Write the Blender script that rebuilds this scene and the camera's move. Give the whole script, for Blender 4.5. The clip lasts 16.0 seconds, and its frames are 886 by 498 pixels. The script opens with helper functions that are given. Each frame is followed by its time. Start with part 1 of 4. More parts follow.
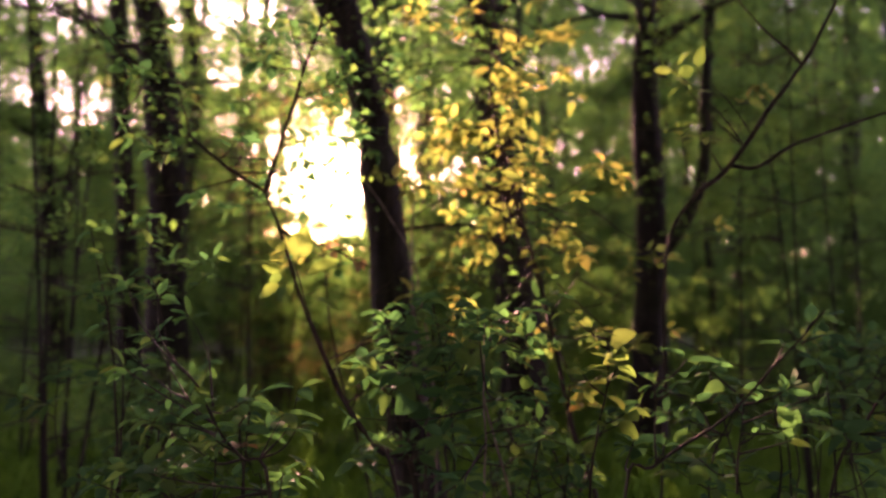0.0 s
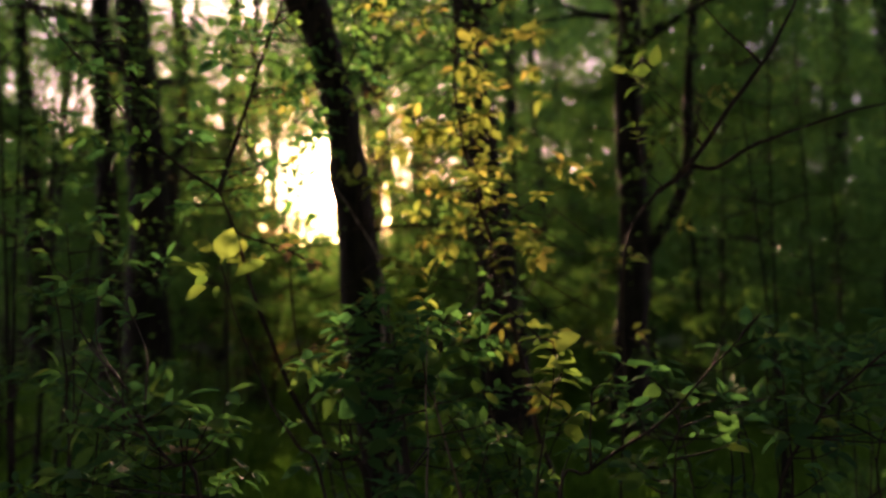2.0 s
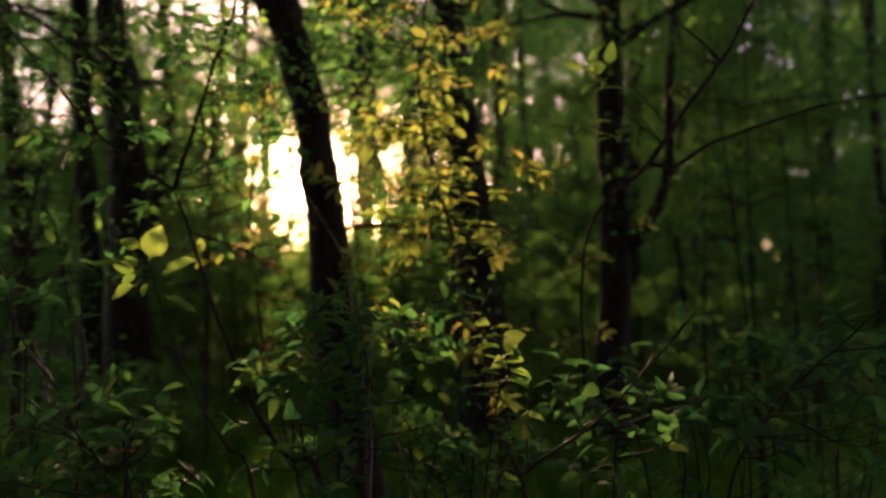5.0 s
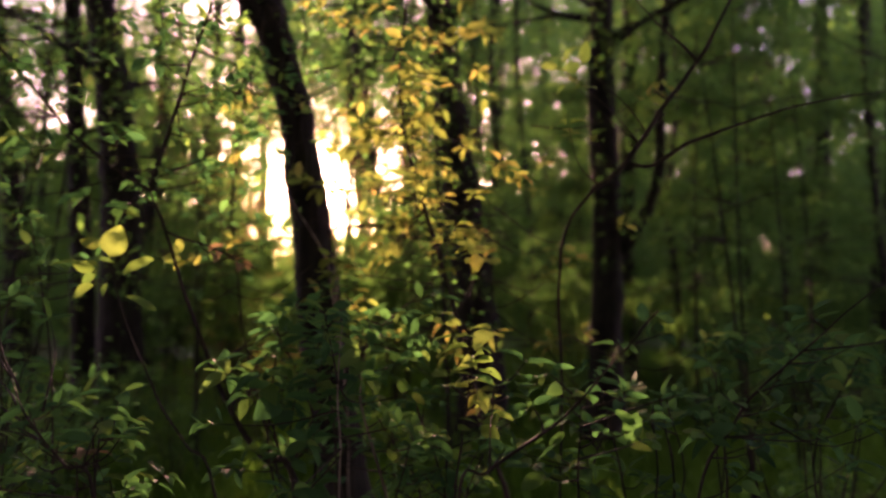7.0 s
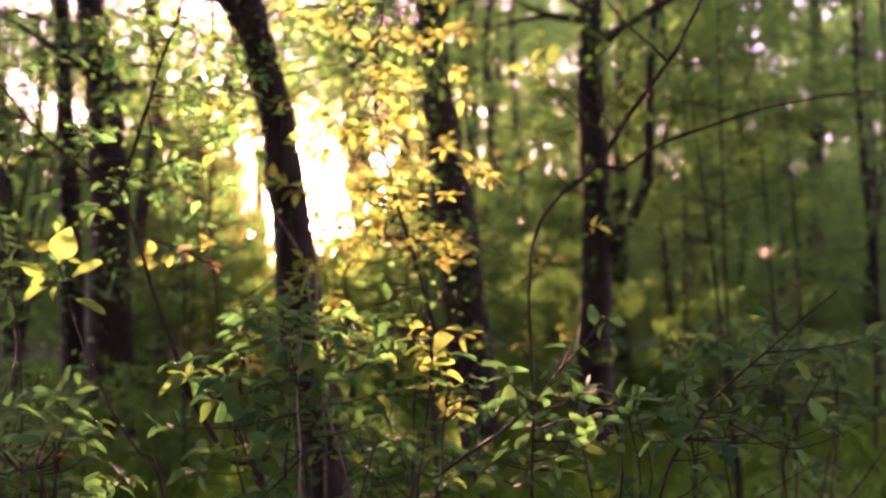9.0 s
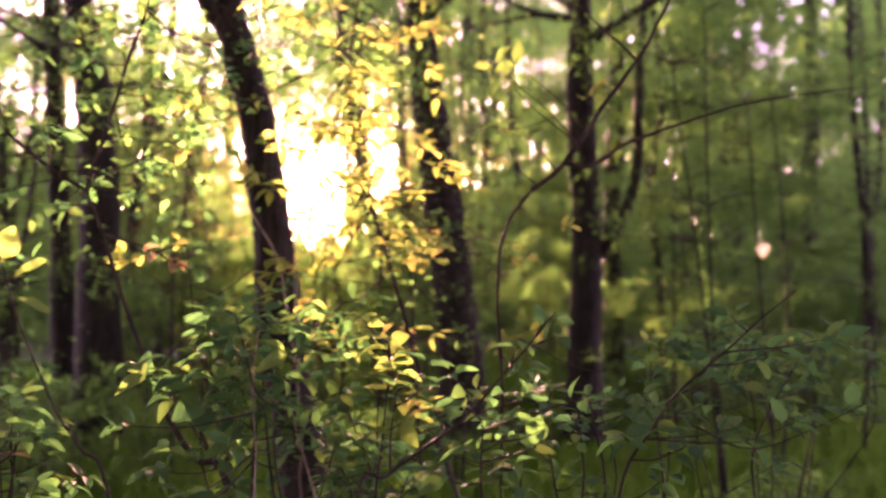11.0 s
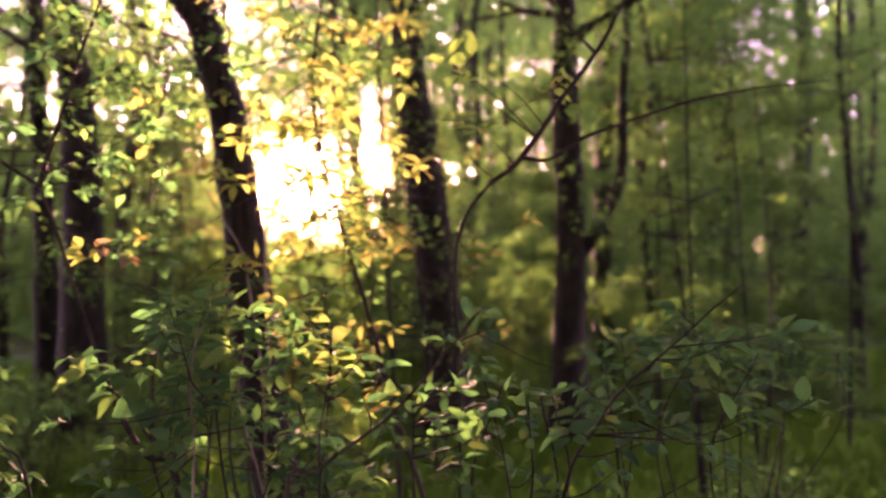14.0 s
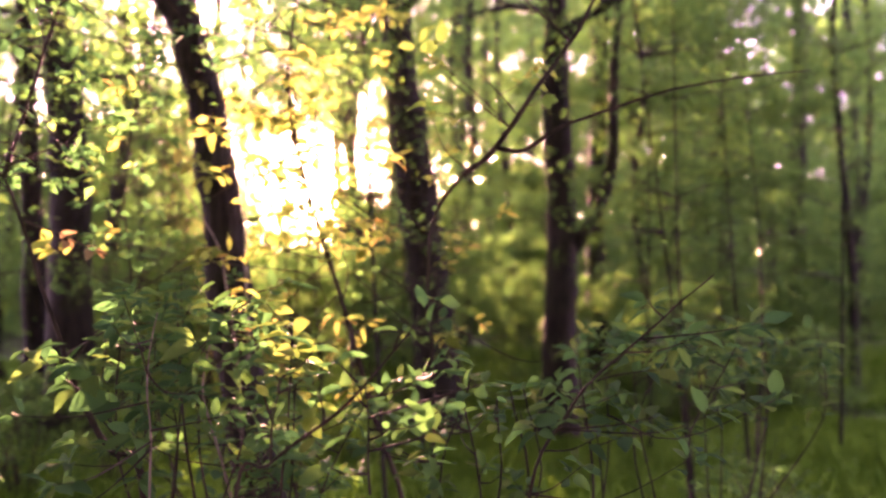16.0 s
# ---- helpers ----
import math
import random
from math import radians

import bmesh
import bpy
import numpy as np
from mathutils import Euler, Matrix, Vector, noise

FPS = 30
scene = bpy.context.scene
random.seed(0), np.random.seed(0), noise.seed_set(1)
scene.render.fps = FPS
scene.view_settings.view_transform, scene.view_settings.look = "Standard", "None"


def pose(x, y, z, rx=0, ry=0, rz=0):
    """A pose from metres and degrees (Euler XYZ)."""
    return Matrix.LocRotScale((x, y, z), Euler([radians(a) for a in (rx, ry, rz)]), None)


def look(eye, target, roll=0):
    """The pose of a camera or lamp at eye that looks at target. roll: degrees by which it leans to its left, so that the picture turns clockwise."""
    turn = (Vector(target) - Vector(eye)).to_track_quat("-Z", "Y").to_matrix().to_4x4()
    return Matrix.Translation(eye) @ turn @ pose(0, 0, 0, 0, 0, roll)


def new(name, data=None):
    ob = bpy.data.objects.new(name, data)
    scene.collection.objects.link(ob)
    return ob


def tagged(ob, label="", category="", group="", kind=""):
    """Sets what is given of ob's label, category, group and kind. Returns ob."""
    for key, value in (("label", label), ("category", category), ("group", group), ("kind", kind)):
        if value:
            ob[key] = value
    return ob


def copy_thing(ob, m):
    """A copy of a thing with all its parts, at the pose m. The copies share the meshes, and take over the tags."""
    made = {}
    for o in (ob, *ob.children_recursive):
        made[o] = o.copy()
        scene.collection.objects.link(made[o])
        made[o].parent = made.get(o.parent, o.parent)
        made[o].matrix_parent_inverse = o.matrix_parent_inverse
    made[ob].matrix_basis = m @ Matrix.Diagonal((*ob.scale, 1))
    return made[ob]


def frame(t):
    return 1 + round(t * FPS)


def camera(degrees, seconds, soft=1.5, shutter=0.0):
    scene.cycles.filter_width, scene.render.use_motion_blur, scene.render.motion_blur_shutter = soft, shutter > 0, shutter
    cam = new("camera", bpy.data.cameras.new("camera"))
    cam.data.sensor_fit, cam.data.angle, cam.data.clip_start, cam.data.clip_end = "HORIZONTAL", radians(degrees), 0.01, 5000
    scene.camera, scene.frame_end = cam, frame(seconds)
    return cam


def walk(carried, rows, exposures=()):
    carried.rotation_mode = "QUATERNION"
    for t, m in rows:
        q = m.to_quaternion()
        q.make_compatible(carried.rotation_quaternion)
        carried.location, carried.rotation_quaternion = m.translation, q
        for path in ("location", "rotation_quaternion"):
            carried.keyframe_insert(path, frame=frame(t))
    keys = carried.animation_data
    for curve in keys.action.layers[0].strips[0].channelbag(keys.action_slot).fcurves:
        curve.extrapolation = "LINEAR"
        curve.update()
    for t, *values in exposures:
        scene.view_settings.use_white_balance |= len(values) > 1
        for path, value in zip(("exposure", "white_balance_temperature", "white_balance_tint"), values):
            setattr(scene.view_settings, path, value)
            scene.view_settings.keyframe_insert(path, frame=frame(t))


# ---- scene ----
# ---- camera and walk ----
cam = camera(61.8, 16.0, soft=2.5)
cam.data.dof.use_dof, cam.data.dof.focus_distance, cam.data.dof.aperture_fstop = True, 1.8, 1.4
METRES, EYE, TILT, LEAN, TURN = 0.8, 1.7, 2.5, 0.0, 0.0
ROWS = [
    (0.0, 0.0, 0.0, 0.0, 0.0, 0.0, -0.0),
    (0.5, 0.0527, 0.009, 0.0051, -0.09, 0.07, 0.04),
    (1.0, 0.0961, 0.0204, 0.0087, -0.15, 0.07, -0.02),
    (1.5, 0.1352, 0.0297, 0.0094, -0.1, 0.03, -0.09),
    (2.0, 0.1727, 0.0354, 0.0065, -0.25, -0.06, -0.08),
    (2.5, 0.2046, 0.0428, 0.0036, -0.32, -0.08, -0.08),
    (3.0, 0.2344, 0.0486, 0.0034, -0.37, 0.03, -0.08),
    (3.5, 0.2602, 0.0544, 0.0042, -0.47, 0.05, -0.08),
    (4.0, 0.284, 0.0593, 0.003, -0.59, 0.01, -0.09),
    (6.5, 0.4059, 0.0656, -0.0113, -0.6, 0.15, 0.1),
    (7.0, 0.4309, 0.0675, -0.0114, -0.62, 0.2, 0.1),
    (7.5, 0.4596, 0.0679, -0.009, -0.6, 0.24, 0.11),
    (8.0, 0.4906, 0.0694, -0.0079, -0.63, 0.25, 0.12),
    (8.5, 0.5216, 0.0698, -0.0073, -0.64, 0.23, 0.1),
    (9.0, 0.5541, 0.07, -0.005, -0.65, 0.21, 0.11),
    (11.5, 0.7225, 0.0839, -0.0075, -0.57, 0.15, 0.12),
    (12.0, 0.7514, 0.0867, -0.0088, -0.57, 0.17, 0.12),
    (12.5, 0.7858, 0.0873, -0.0147, -0.58, 0.05, 0.15),
    (13.0, 0.8144, 0.0948, -0.0222, -0.56, 0.02, 0.15),
    (13.5, 0.8417, 0.1035, -0.0228, -0.59, 0.02, 0.17),
    (14.0, 0.8697, 0.111, -0.0243, -0.63, 0.07, 0.16),
    (14.5, 0.8998, 0.1168, -0.0303, -0.64, 0.01, 0.14),
    (15.0, 0.9253, 0.1329, -0.0371, -0.66, -0.01, 0.15),
    (15.5, 0.9518, 0.1445, -0.0446, -0.68, -0.02, 0.14),
    (16.0, 0.9785, 0.1609, -0.0532, -0.7, 0.01, 0.16),
]
EXPOSURES = [(0.0, 3.95, 7750, 91), (1.0, 3.42, 8000, 79), (1.5, 3.03, 8000, 62), (3.5, 2.73, 8050, 53), (6.5, 2.88, 8050, 59), (7.0, 3.37, 7750, 81), (7.5, 4.07, 8000, 92), (9.0, 4.8, 7800, 108), (11.5, 5.1, 7800, 109), (12.5, 4.95, 7800, 109), (13.0, 4.27, 7800, 109), (14.0, 4.8, 7800, 109), (16.0, 5.3, 7800, 109)]
walk(cam, [(t, pose(0, 0, EYE, TILT, LEAN, TURN) @ pose(METRES * x, METRES * y, METRES * z, 90 + pitch, roll, yaw)) for t, x, y, z, yaw, pitch, roll in ROWS], EXPOSURES)

# ---- world, sun ----
SUN_AZIMUTH, SUN_HEIGHT = radians(-8.9), radians(6.9)      # azimuth from +y towards +x
SUN_WAY = Vector((math.sin(SUN_AZIMUTH) * math.cos(SUN_HEIGHT), math.cos(SUN_AZIMUTH) * math.cos(SUN_HEIGHT), math.sin(SUN_HEIGHT)))
world = bpy.data.worlds.new("evening_sky")
scene.world = world
world.use_nodes = True
wn, wl = world.node_tree.nodes, world.node_tree.links
wn.clear()
sky = wn.new("ShaderNodeTexSky")
sky.sky_type, sky.sun_disc = "NISHITA", False
sky.sun_elevation, sky.sun_rotation = SUN_HEIGHT, SUN_AZIMUTH
sky.dust_density, sky.air_density, sky.ozone_density = 0.8, 0.7, 0.4
wbg = wn.new("ShaderNodeBackground")
wbg.inputs["Strength"].default_value = 0.15
wl.new(sky.outputs[0], wbg.inputs["Color"])
# bright hazy aureole round the low sun
wco = wn.new("ShaderNodeTexCoord")
wdot = wn.new("ShaderNodeVectorMath")
wdot.operation = "DOT_PRODUCT"
wdot.inputs[1].default_value = SUN_WAY
wl.new(wco.outputs["Generated"], wdot.inputs[0])
wmap = wn.new("ShaderNodeMapRange")
wmap.inputs["From Min"].default_value = math.cos(radians(5.4))
wmap.inputs["From Max"].default_value = 1.0
wl.new(wdot.outputs["Value"], wmap.inputs["Value"])
wpow = wn.new("ShaderNodeMath")
wpow.operation = "POWER"
wpow.inputs[1].default_value = 16.0
wl.new(wmap.outputs[0], wpow.inputs[0])
wmul = wn.new("ShaderNodeMath")
wmul.operation = "MULTIPLY"
wmul.inputs[1].default_value = 14.0
wl.new(wpow.outputs[0], wmul.inputs[0])
wglow = wn.new("ShaderNodeBackground")
wglow.inputs["Color"].default_value = (1.0, 0.74, 0.44, 1)
wl.new(wmul.outputs[0], wglow.inputs["Strength"])
wadd = wn.new("ShaderNodeAddShader")
wl.new(wbg.outputs[0], wadd.inputs[0])
wl.new(wglow.outputs[0], wadd.inputs[1])
wout = wn.new("ShaderNodeOutputWorld")
wl.new(wadd.outputs[0], wout.inputs["Surface"])

sun_data = bpy.data.lights.new("sun", "SUN")
sun_data.energy, sun_data.angle, sun_data.color = 5.0, radians(0.6), (1.0, 0.78, 0.5)
sun = new("sun", sun_data)
sun.matrix_world = look(SUN_WAY * 50, (0, 0, 0))


# ---- materials ----
def shader(name):
    m = bpy.data.materials.new(name)
    m.use_nodes = True
    n, l = m.node_tree.nodes, m.node_tree.links
    return m, n, l, n["Principled BSDF"], n["Material Output"]


def ramp(n, stops):
    r = n.new("ShaderNodeValToRGB")
    r.color_ramp.elements[0].position, r.color_ramp.elements[0].color = stops[0][0], (*stops[0][1], 1)
    r.color_ramp.elements[1].position, r.color_ramp.elements[1].color = stops[-1][0], (*stops[-1][1], 1)
    for p, c in stops[1:-1]:
        r.color_ramp.elements.new(p).color = (*c, 1)
    return r


def bark(name, dark, light, moss=0.3):
    m, n, l, b, out = shader(name)
    co = n.new("ShaderNodeTexCoord")
    sc = n.new("ShaderNodeMapping")
    sc.inputs["Scale"].default_value = (1, 1, 0.18)
    l.new(co.outputs["Object"], sc.inputs["Vector"])
    ridge = n.new("ShaderNodeTexNoise")
    ridge.inputs["Scale"].default_value, ridge.inputs["Detail"].default_value = 38, 6
    l.new(sc.outputs[0], ridge.inputs["Vector"])
    plate = n.new("ShaderNodeTexVoronoi")
    plate.feature = "DISTANCE_TO_EDGE"
    plate.inputs["Scale"].default_value = 26
    l.new(sc.outputs[0], plate.inputs["Vector"])
    col = ramp(n, [(0.3, dark), (0.7, light)])
    l.new(ridge.outputs["Fac"], col.inputs[0])
    patch = n.new("ShaderNodeTexNoise")
    patch.inputs["Scale"].default_value, patch.inputs["Detail"].default_value = 3.5, 5
    l.new(co.outputs["Object"], patch.inputs["Vector"])
    mask = ramp(n, [(0.5, (0, 0, 0)), (0.7, (moss, moss, moss))])
    l.new(patch.outputs["Fac"], mask.inputs[0])
    mix = n.new("ShaderNodeMix")
    mix.data_type = "RGBA"
    l.new(mask.outputs[0], mix.inputs["Factor"])
    l.new(col.outputs[0], mix.inputs["A"])
    mix.inputs["B"].default_value = (0.03, 0.05, 0.016, 1)
    l.new(mix.outputs["Result"], b.inputs["Base Color"])
    b.inputs["Roughness"].default_value = 0.9
    b.inputs["Specular IOR Level"].default_value = 0.15
    hs = n.new("ShaderNodeMath")
    hs.operation = "ADD"
    l.new(ridge.outputs["Fac"], hs.inputs[0])
    l.new(plate.outputs["Distance"], hs.inputs[1])
    bump = n.new("ShaderNodeBump")
    bump.inputs["Strength"].default_value, bump.inputs["Distance"].default_value = 0.9, 0.012
    l.new(hs.outputs[0], bump.inputs["Height"])
    l.new(bump.outputs[0], b.inputs["Normal"])
    return m


def leafy(name, stops, glow, per_object, through_share=0.5, veins=False):
    """A leaf's skin, which lets light through. stops: its colours, picked at random leaf by leaf."""
    m, n, l, b, out = shader(name)
    if per_object:
        src = n.new("ShaderNodeObjectInfo").outputs["Random"]
    else:
        src = n.new("ShaderNodeNewGeometry").outputs["Random Per Island"]
    col = ramp(n, stops)
    l.new(src, col.inputs[0])
    co = n.new("ShaderNodeTexCoord")
    mott = n.new("ShaderNodeTexNoise")
    mott.inputs["Scale"].default_value, mott.inputs["Detail"].default_value = 60, 4
    l.new(co.outputs["Object"], mott.inputs["Vector"])
    var = n.new("ShaderNodeHueSaturation")
    mr = n.new("ShaderNodeMapRange")
    mr.inputs["To Min"].default_value, mr.inputs["To Max"].default_value = 0.7, 1.3
    l.new(mott.outputs["Fac"], mr.inputs["Value"])
    l.new(mr.outputs[0], var.inputs["Value"])
    l.new(col.outputs[0], var.inputs["Color"])
    b.inputs["Roughness"].default_value = 0.75
    b.inputs["Specular IOR Level"].default_value = 0.02
    l.new(var.outputs[0], b.inputs["Base Color"])
    lit = n.new("ShaderNodeMix")
    lit.data_type, lit.blend_type = "RGBA", "MULTIPLY"
    lit.inputs["Factor"].default_value = 1
    l.new(var.outputs[0], lit.inputs["A"])
    lit.inputs["B"].default_value = (*glow, 1)
    tr = n.new("ShaderNodeBsdfTranslucent")
    l.new(lit.outputs["Result"], tr.inputs["Color"])
    if veins:
        wave = n.new("ShaderNodeTexWave")
        wave.wave_type, wave.bands_direction = "BANDS", "Y"
        wave.inputs["Scale"].default_value, wave.inputs["Distortion"].default_value = 3.2, 0.6
        l.new(co.outputs["Object"], wave.inputs["Vector"])
        bump = n.new("ShaderNodeBump")
        bump.inputs["Strength"].default_value, bump.inputs["Distance"].default_value = 0.3, 0.0015
        l.new(wave.outputs["Fac"], bump.inputs["Height"])
        l.new(bump.outputs[0], b.inputs["Normal"])
    mix = n.new("ShaderNodeMixShader")
    mix.inputs[0].default_value = through_share
    l.new(b.outputs[0], mix.inputs[1])
    l.new(tr.outputs[0], mix.inputs[2])
    l.new(mix.outputs[0], out.inputs["Surface"])
    return m


# trunk bark darkened to near black: shade of backlit silhouettes put into colour
BARK = bark("silhouette_bark", (0.005, 0.004, 0.0033), (0.025, 0.02, 0.0155), 0.15)
BARK_PALE = bark("grey_bark", (0.08, 0.062, 0.045), (0.26, 0.21, 0.16), 0.2)
BRUSH = bark("brown_brushwood", (0.07, 0.05, 0.036), (0.21, 0.16, 0.115), 0.05)
TWIG = bark("twig_bark", (0.013, 0.01, 0.007), (0.05, 0.036, 0.025), 0.15)
LEAF = leafy("young_leaf", [(0.0, (0.017, 0.068, 0.029)), (0.5, (0.027, 0.095, 0.033)), (0.8, (0.042, 0.115, 0.034)), (1.0, (0.08, 0.128, 0.033))], (1.8, 2.3, 1.5), True, 0.36, True)
# yellow of sunlight shining through is put into this leaf's own colour
LEAF_GOLD = leafy("sun_gilded_leaf", [(0.0, (0.0553, 0.102, 0.0272)), (0.5, (0.0808, 0.119, 0.0323)), (0.9, (0.1062, 0.1232, 0.0382)), (1.0, (0.136, 0.102, 0.0425))], (2.7, 2.5, 1.5), True, 0.6, True)
LEAF_LIME = leafy("lime_green_leaf", [(0.0, (0.0425, 0.0935, 0.0238)), (0.5, (0.0638, 0.119, 0.0289)), (1.0, (0.0892, 0.1318, 0.034))], (2.0, 2.2, 1.4), True, 0.5, True)
LEAF_FAR = leafy("woodland_leaf", [(0.0, (0.024, 0.08, 0.0272)), (0.6, (0.04, 0.112, 0.032)), (1.0, (0.068, 0.128, 0.0352))], (2.2, 2.45, 1.5), False, 0.52)
# bronze leaf colour, which also carries the sun's warm glow
LEAF_BRONZE_SUN = leafy("bronze_sunlit_leaf", [(0.0, (0.0975, 0.1237, 0.0375)), (0.5, (0.1275, 0.12, 0.0488)), (1.0, (0.15, 0.1087, 0.0638))], (2.4, 2.2, 1.5), False, 0.6)
LEAF_DRY = leafy("dry_leaf", [(0.0, (0.1, 0.08, 0.04)), (1.0, (0.19, 0.14, 0.075))], (1.4, 1.35, 1.1), False, 0.35)
GRASS = leafy("grass_blade", [(0.0, (0.04, 0.128, 0.0224)), (1.0, (0.072, 0.184, 0.0288))], (2.2, 2.2, 1.4), False, 0.5)


def soil():
    m, n, l, b, out = shader("mossy_forest_floor")
    co = n.new("ShaderNodeTexCoord")
    big = n.new("ShaderNodeTexNoise")
    big.inputs["Scale"].default_value, big.inputs["Detail"].default_value = 0.5, 6
    fine = n.new("ShaderNodeTexNoise")
    fine.inputs["Scale"].default_value, fine.inputs["Detail"].default_value = 35, 6
    l.new(co.outputs["Object"], big.inputs["Vector"])
    l.new(co.outputs["Object"], fine.inputs["Vector"])
    litter = ramp(n, [(0.3, (0.03, 0.022, 0.014)), (0.7, (0.11, 0.075, 0.045))])
    moss = ramp(n, [(0.3, (0.03, 0.06, 0.015)), (0.7, (0.08, 0.14, 0.03))])
    l.new(fine.outputs["Fac"], litter.inputs[0])
    l.new(fine.outputs["Fac"], moss.inputs[0])
    mask = ramp(n, [(0.3, (0, 0, 0)), (0.48, (1, 1, 1))])
    l.new(big.outputs["Fac"], mask.inputs[0])
    mix = n.new("ShaderNodeMix")
    mix.data_type = "RGBA"
    l.new(mask.outputs[0], mix.inputs["Factor"])
    l.new(litter.outputs[0], mix.inputs["A"])
    l.new(moss.outputs[0], mix.inputs["B"])
    l.new(mix.outputs["Result"], b.inputs["Base Color"])
    b.inputs["Roughness"].default_value = 0.95
    bump = n.new("ShaderNodeBump")
    bump.inputs["Distance"].default_value = 0.03
    l.new(fine.outputs["Fac"], bump.inputs["Height"])
    l.new(bump.outputs[0], b.inputs["Normal"])
    return m


SOIL = soil()


# ---- building blocks ----
def mesh_from(name, verts, faces, material, smooth=True):
    me = bpy.data.meshes.new(name)
    me.from_pydata([tuple(v) for v in verts], [], faces)
    if smooth:
        me.polygons.foreach_set("use_smooth", [True] * len(me.polygons))
    me.materials.append(material)
    me.update()
    return me


def part(name, me, parent, label="", m=None):
    ob = new(name, me)
    ob.parent = parent
    if m is not None:
        ob.matrix_basis = m
    if label:
        ob["label"] = label
    return ob


def thing(name, place, label, category, group="", kind=""):
    ob = new(name)
    ob.empty_display_size = 0.1
    ob.location = place
    return tagged(ob, label, category, group, kind)


def smooth_line(points, steps):
    """A Catmull-Rom line through the points."""
    p = [Vector(q) for q in points]
    p = [p[0] * 2 - p[1]] + p + [p[-1] * 2 - p[-2]]
    out = []
    for i in range(1, len(p) - 2):
        a, b, c, d = p[i - 1:i + 3]
        for k in range(steps):
            t = k / steps
            out.append(0.5 * (2 * b + (c - a) * t + (2 * a - 5 * b + 4 * c - d) * t * t + (3 * b - a - 3 * c + d) * t ** 3))
    out.append(p[-2])
    return out


def tube(points, radius, sides=8, rough=0.0, seed=0.0):
    """Verts and faces of a tapered round limb along points; radius(u) for u from 0 to 1; rough: lumps, as a share of the radius."""
    verts, faces = [], []
    side = Vector((1, 0, 0))
    for i, p in enumerate(points):
        ahead = (points[min(i + 1, len(points) - 1)] - points[max(i - 1, 0)]).normalized()
        side = (side - ahead * side.dot(ahead))
        side = side.normalized() if side.length > 1e-4 else ahead.orthogonal().normalized()
        across = ahead.cross(side)
        r = radius(i / (len(points) - 1))
        for k in range(sides):
            a = 2 * math.pi * k / sides
            w = side * math.cos(a) + across * math.sin(a)
            lump = 1 + rough * noise.noise((p + w * r) * (0.5 / max(r, 0.004)) + Vector((seed, seed, 0)))
            verts.append(p + w * r * lump)
        if i:
            o = (i - 1) * sides
            for k in range(sides):
                faces.append((o + k, o + (k + 1) % sides, o + sides + (k + 1) % sides, o + sides + k))
    faces.append(tuple(range(sides))[::-1])
    faces.append(tuple(range(len(verts) - sides, len(verts))))
    return verts, faces


def join(name, tubes, material):
    """One mesh of several tubes."""
    verts, faces = [], []
    for v, f in tubes:
        o = len(verts)
        verts += v
        faces += [tuple(i + o for i in g) for g in f]
    return mesh_from(name, verts, faces, material)


def leaf_mesh(name, wide, fold, droop, material, point=0.55):
    """A leaf one unit long along y on a short stalk, folded along its midrib and drooping to its tip."""
    verts, faces = [], []
    rows = 6
    for i in range(rows + 1):
        u = i / rows
        w = wide * 0.5 * math.sin(math.pi * u ** point) ** 0.8 if 0 < i < rows else 0.012
        y = 0.12 + 0.88 * u
        z = -droop * u * u
        wave = 0.02 * math.sin(u * 9 + fold * 20)
        verts += [(-w, y, z + fold * w + wave), (0, y, z), (w, y, z + fold * w - wave)]
        if i:
            o = 3 * (i - 1)
            faces += [(o, o + 1, o + 4, o + 3), (o + 1, o + 2, o + 5, o + 4)]
    o = len(verts)
    verts += [(-0.012, 0, 0.004), (0.012, 0, 0.004), (0.012, 0.14, 0), (-0.012, 0.14, 0)]
    faces.append((o, o + 1, o + 2, o + 3))
    return mesh_from(name, verts, faces, material)


def leaf_set(material, slim=1.0):
    return [leaf_mesh("leaf", w * slim, f, d, material, p) for w, f, d, p in ((0.58, 0.3, 0.18, 0.75), (0.5, 0.45, 0.3, 0.7), (0.66, 0.2, 0.12, 0.8), (0.46, 0.55, 0.25, 0.72), (0.54, 0.35, -0.08, 0.78))]


LEAVES, LEAVES_GOLD, LEAVES_LIME = leaf_set(LEAF, 0.8), leaf_set(LEAF_GOLD, 0.82), leaf_set(LEAF_LIME)


def leaf_pose(place, way, roll, size):
    """The pose of a leaf at place that points along way."""
    y = Vector(way).normalized()
    x = y.cross(Vector((0, 0, 1)))
    x = x.normalized() if x.length > 1e-3 else Vector((1, 0, 0))
    z = x.cross(y)
    m = Matrix((x, y, z)).transposed().to_4x4() @ Matrix.Rotation(roll, 4, "Y")
    return Matrix.Translation(place) @ m @ Matrix.Diagonal((size, size, size, 1))


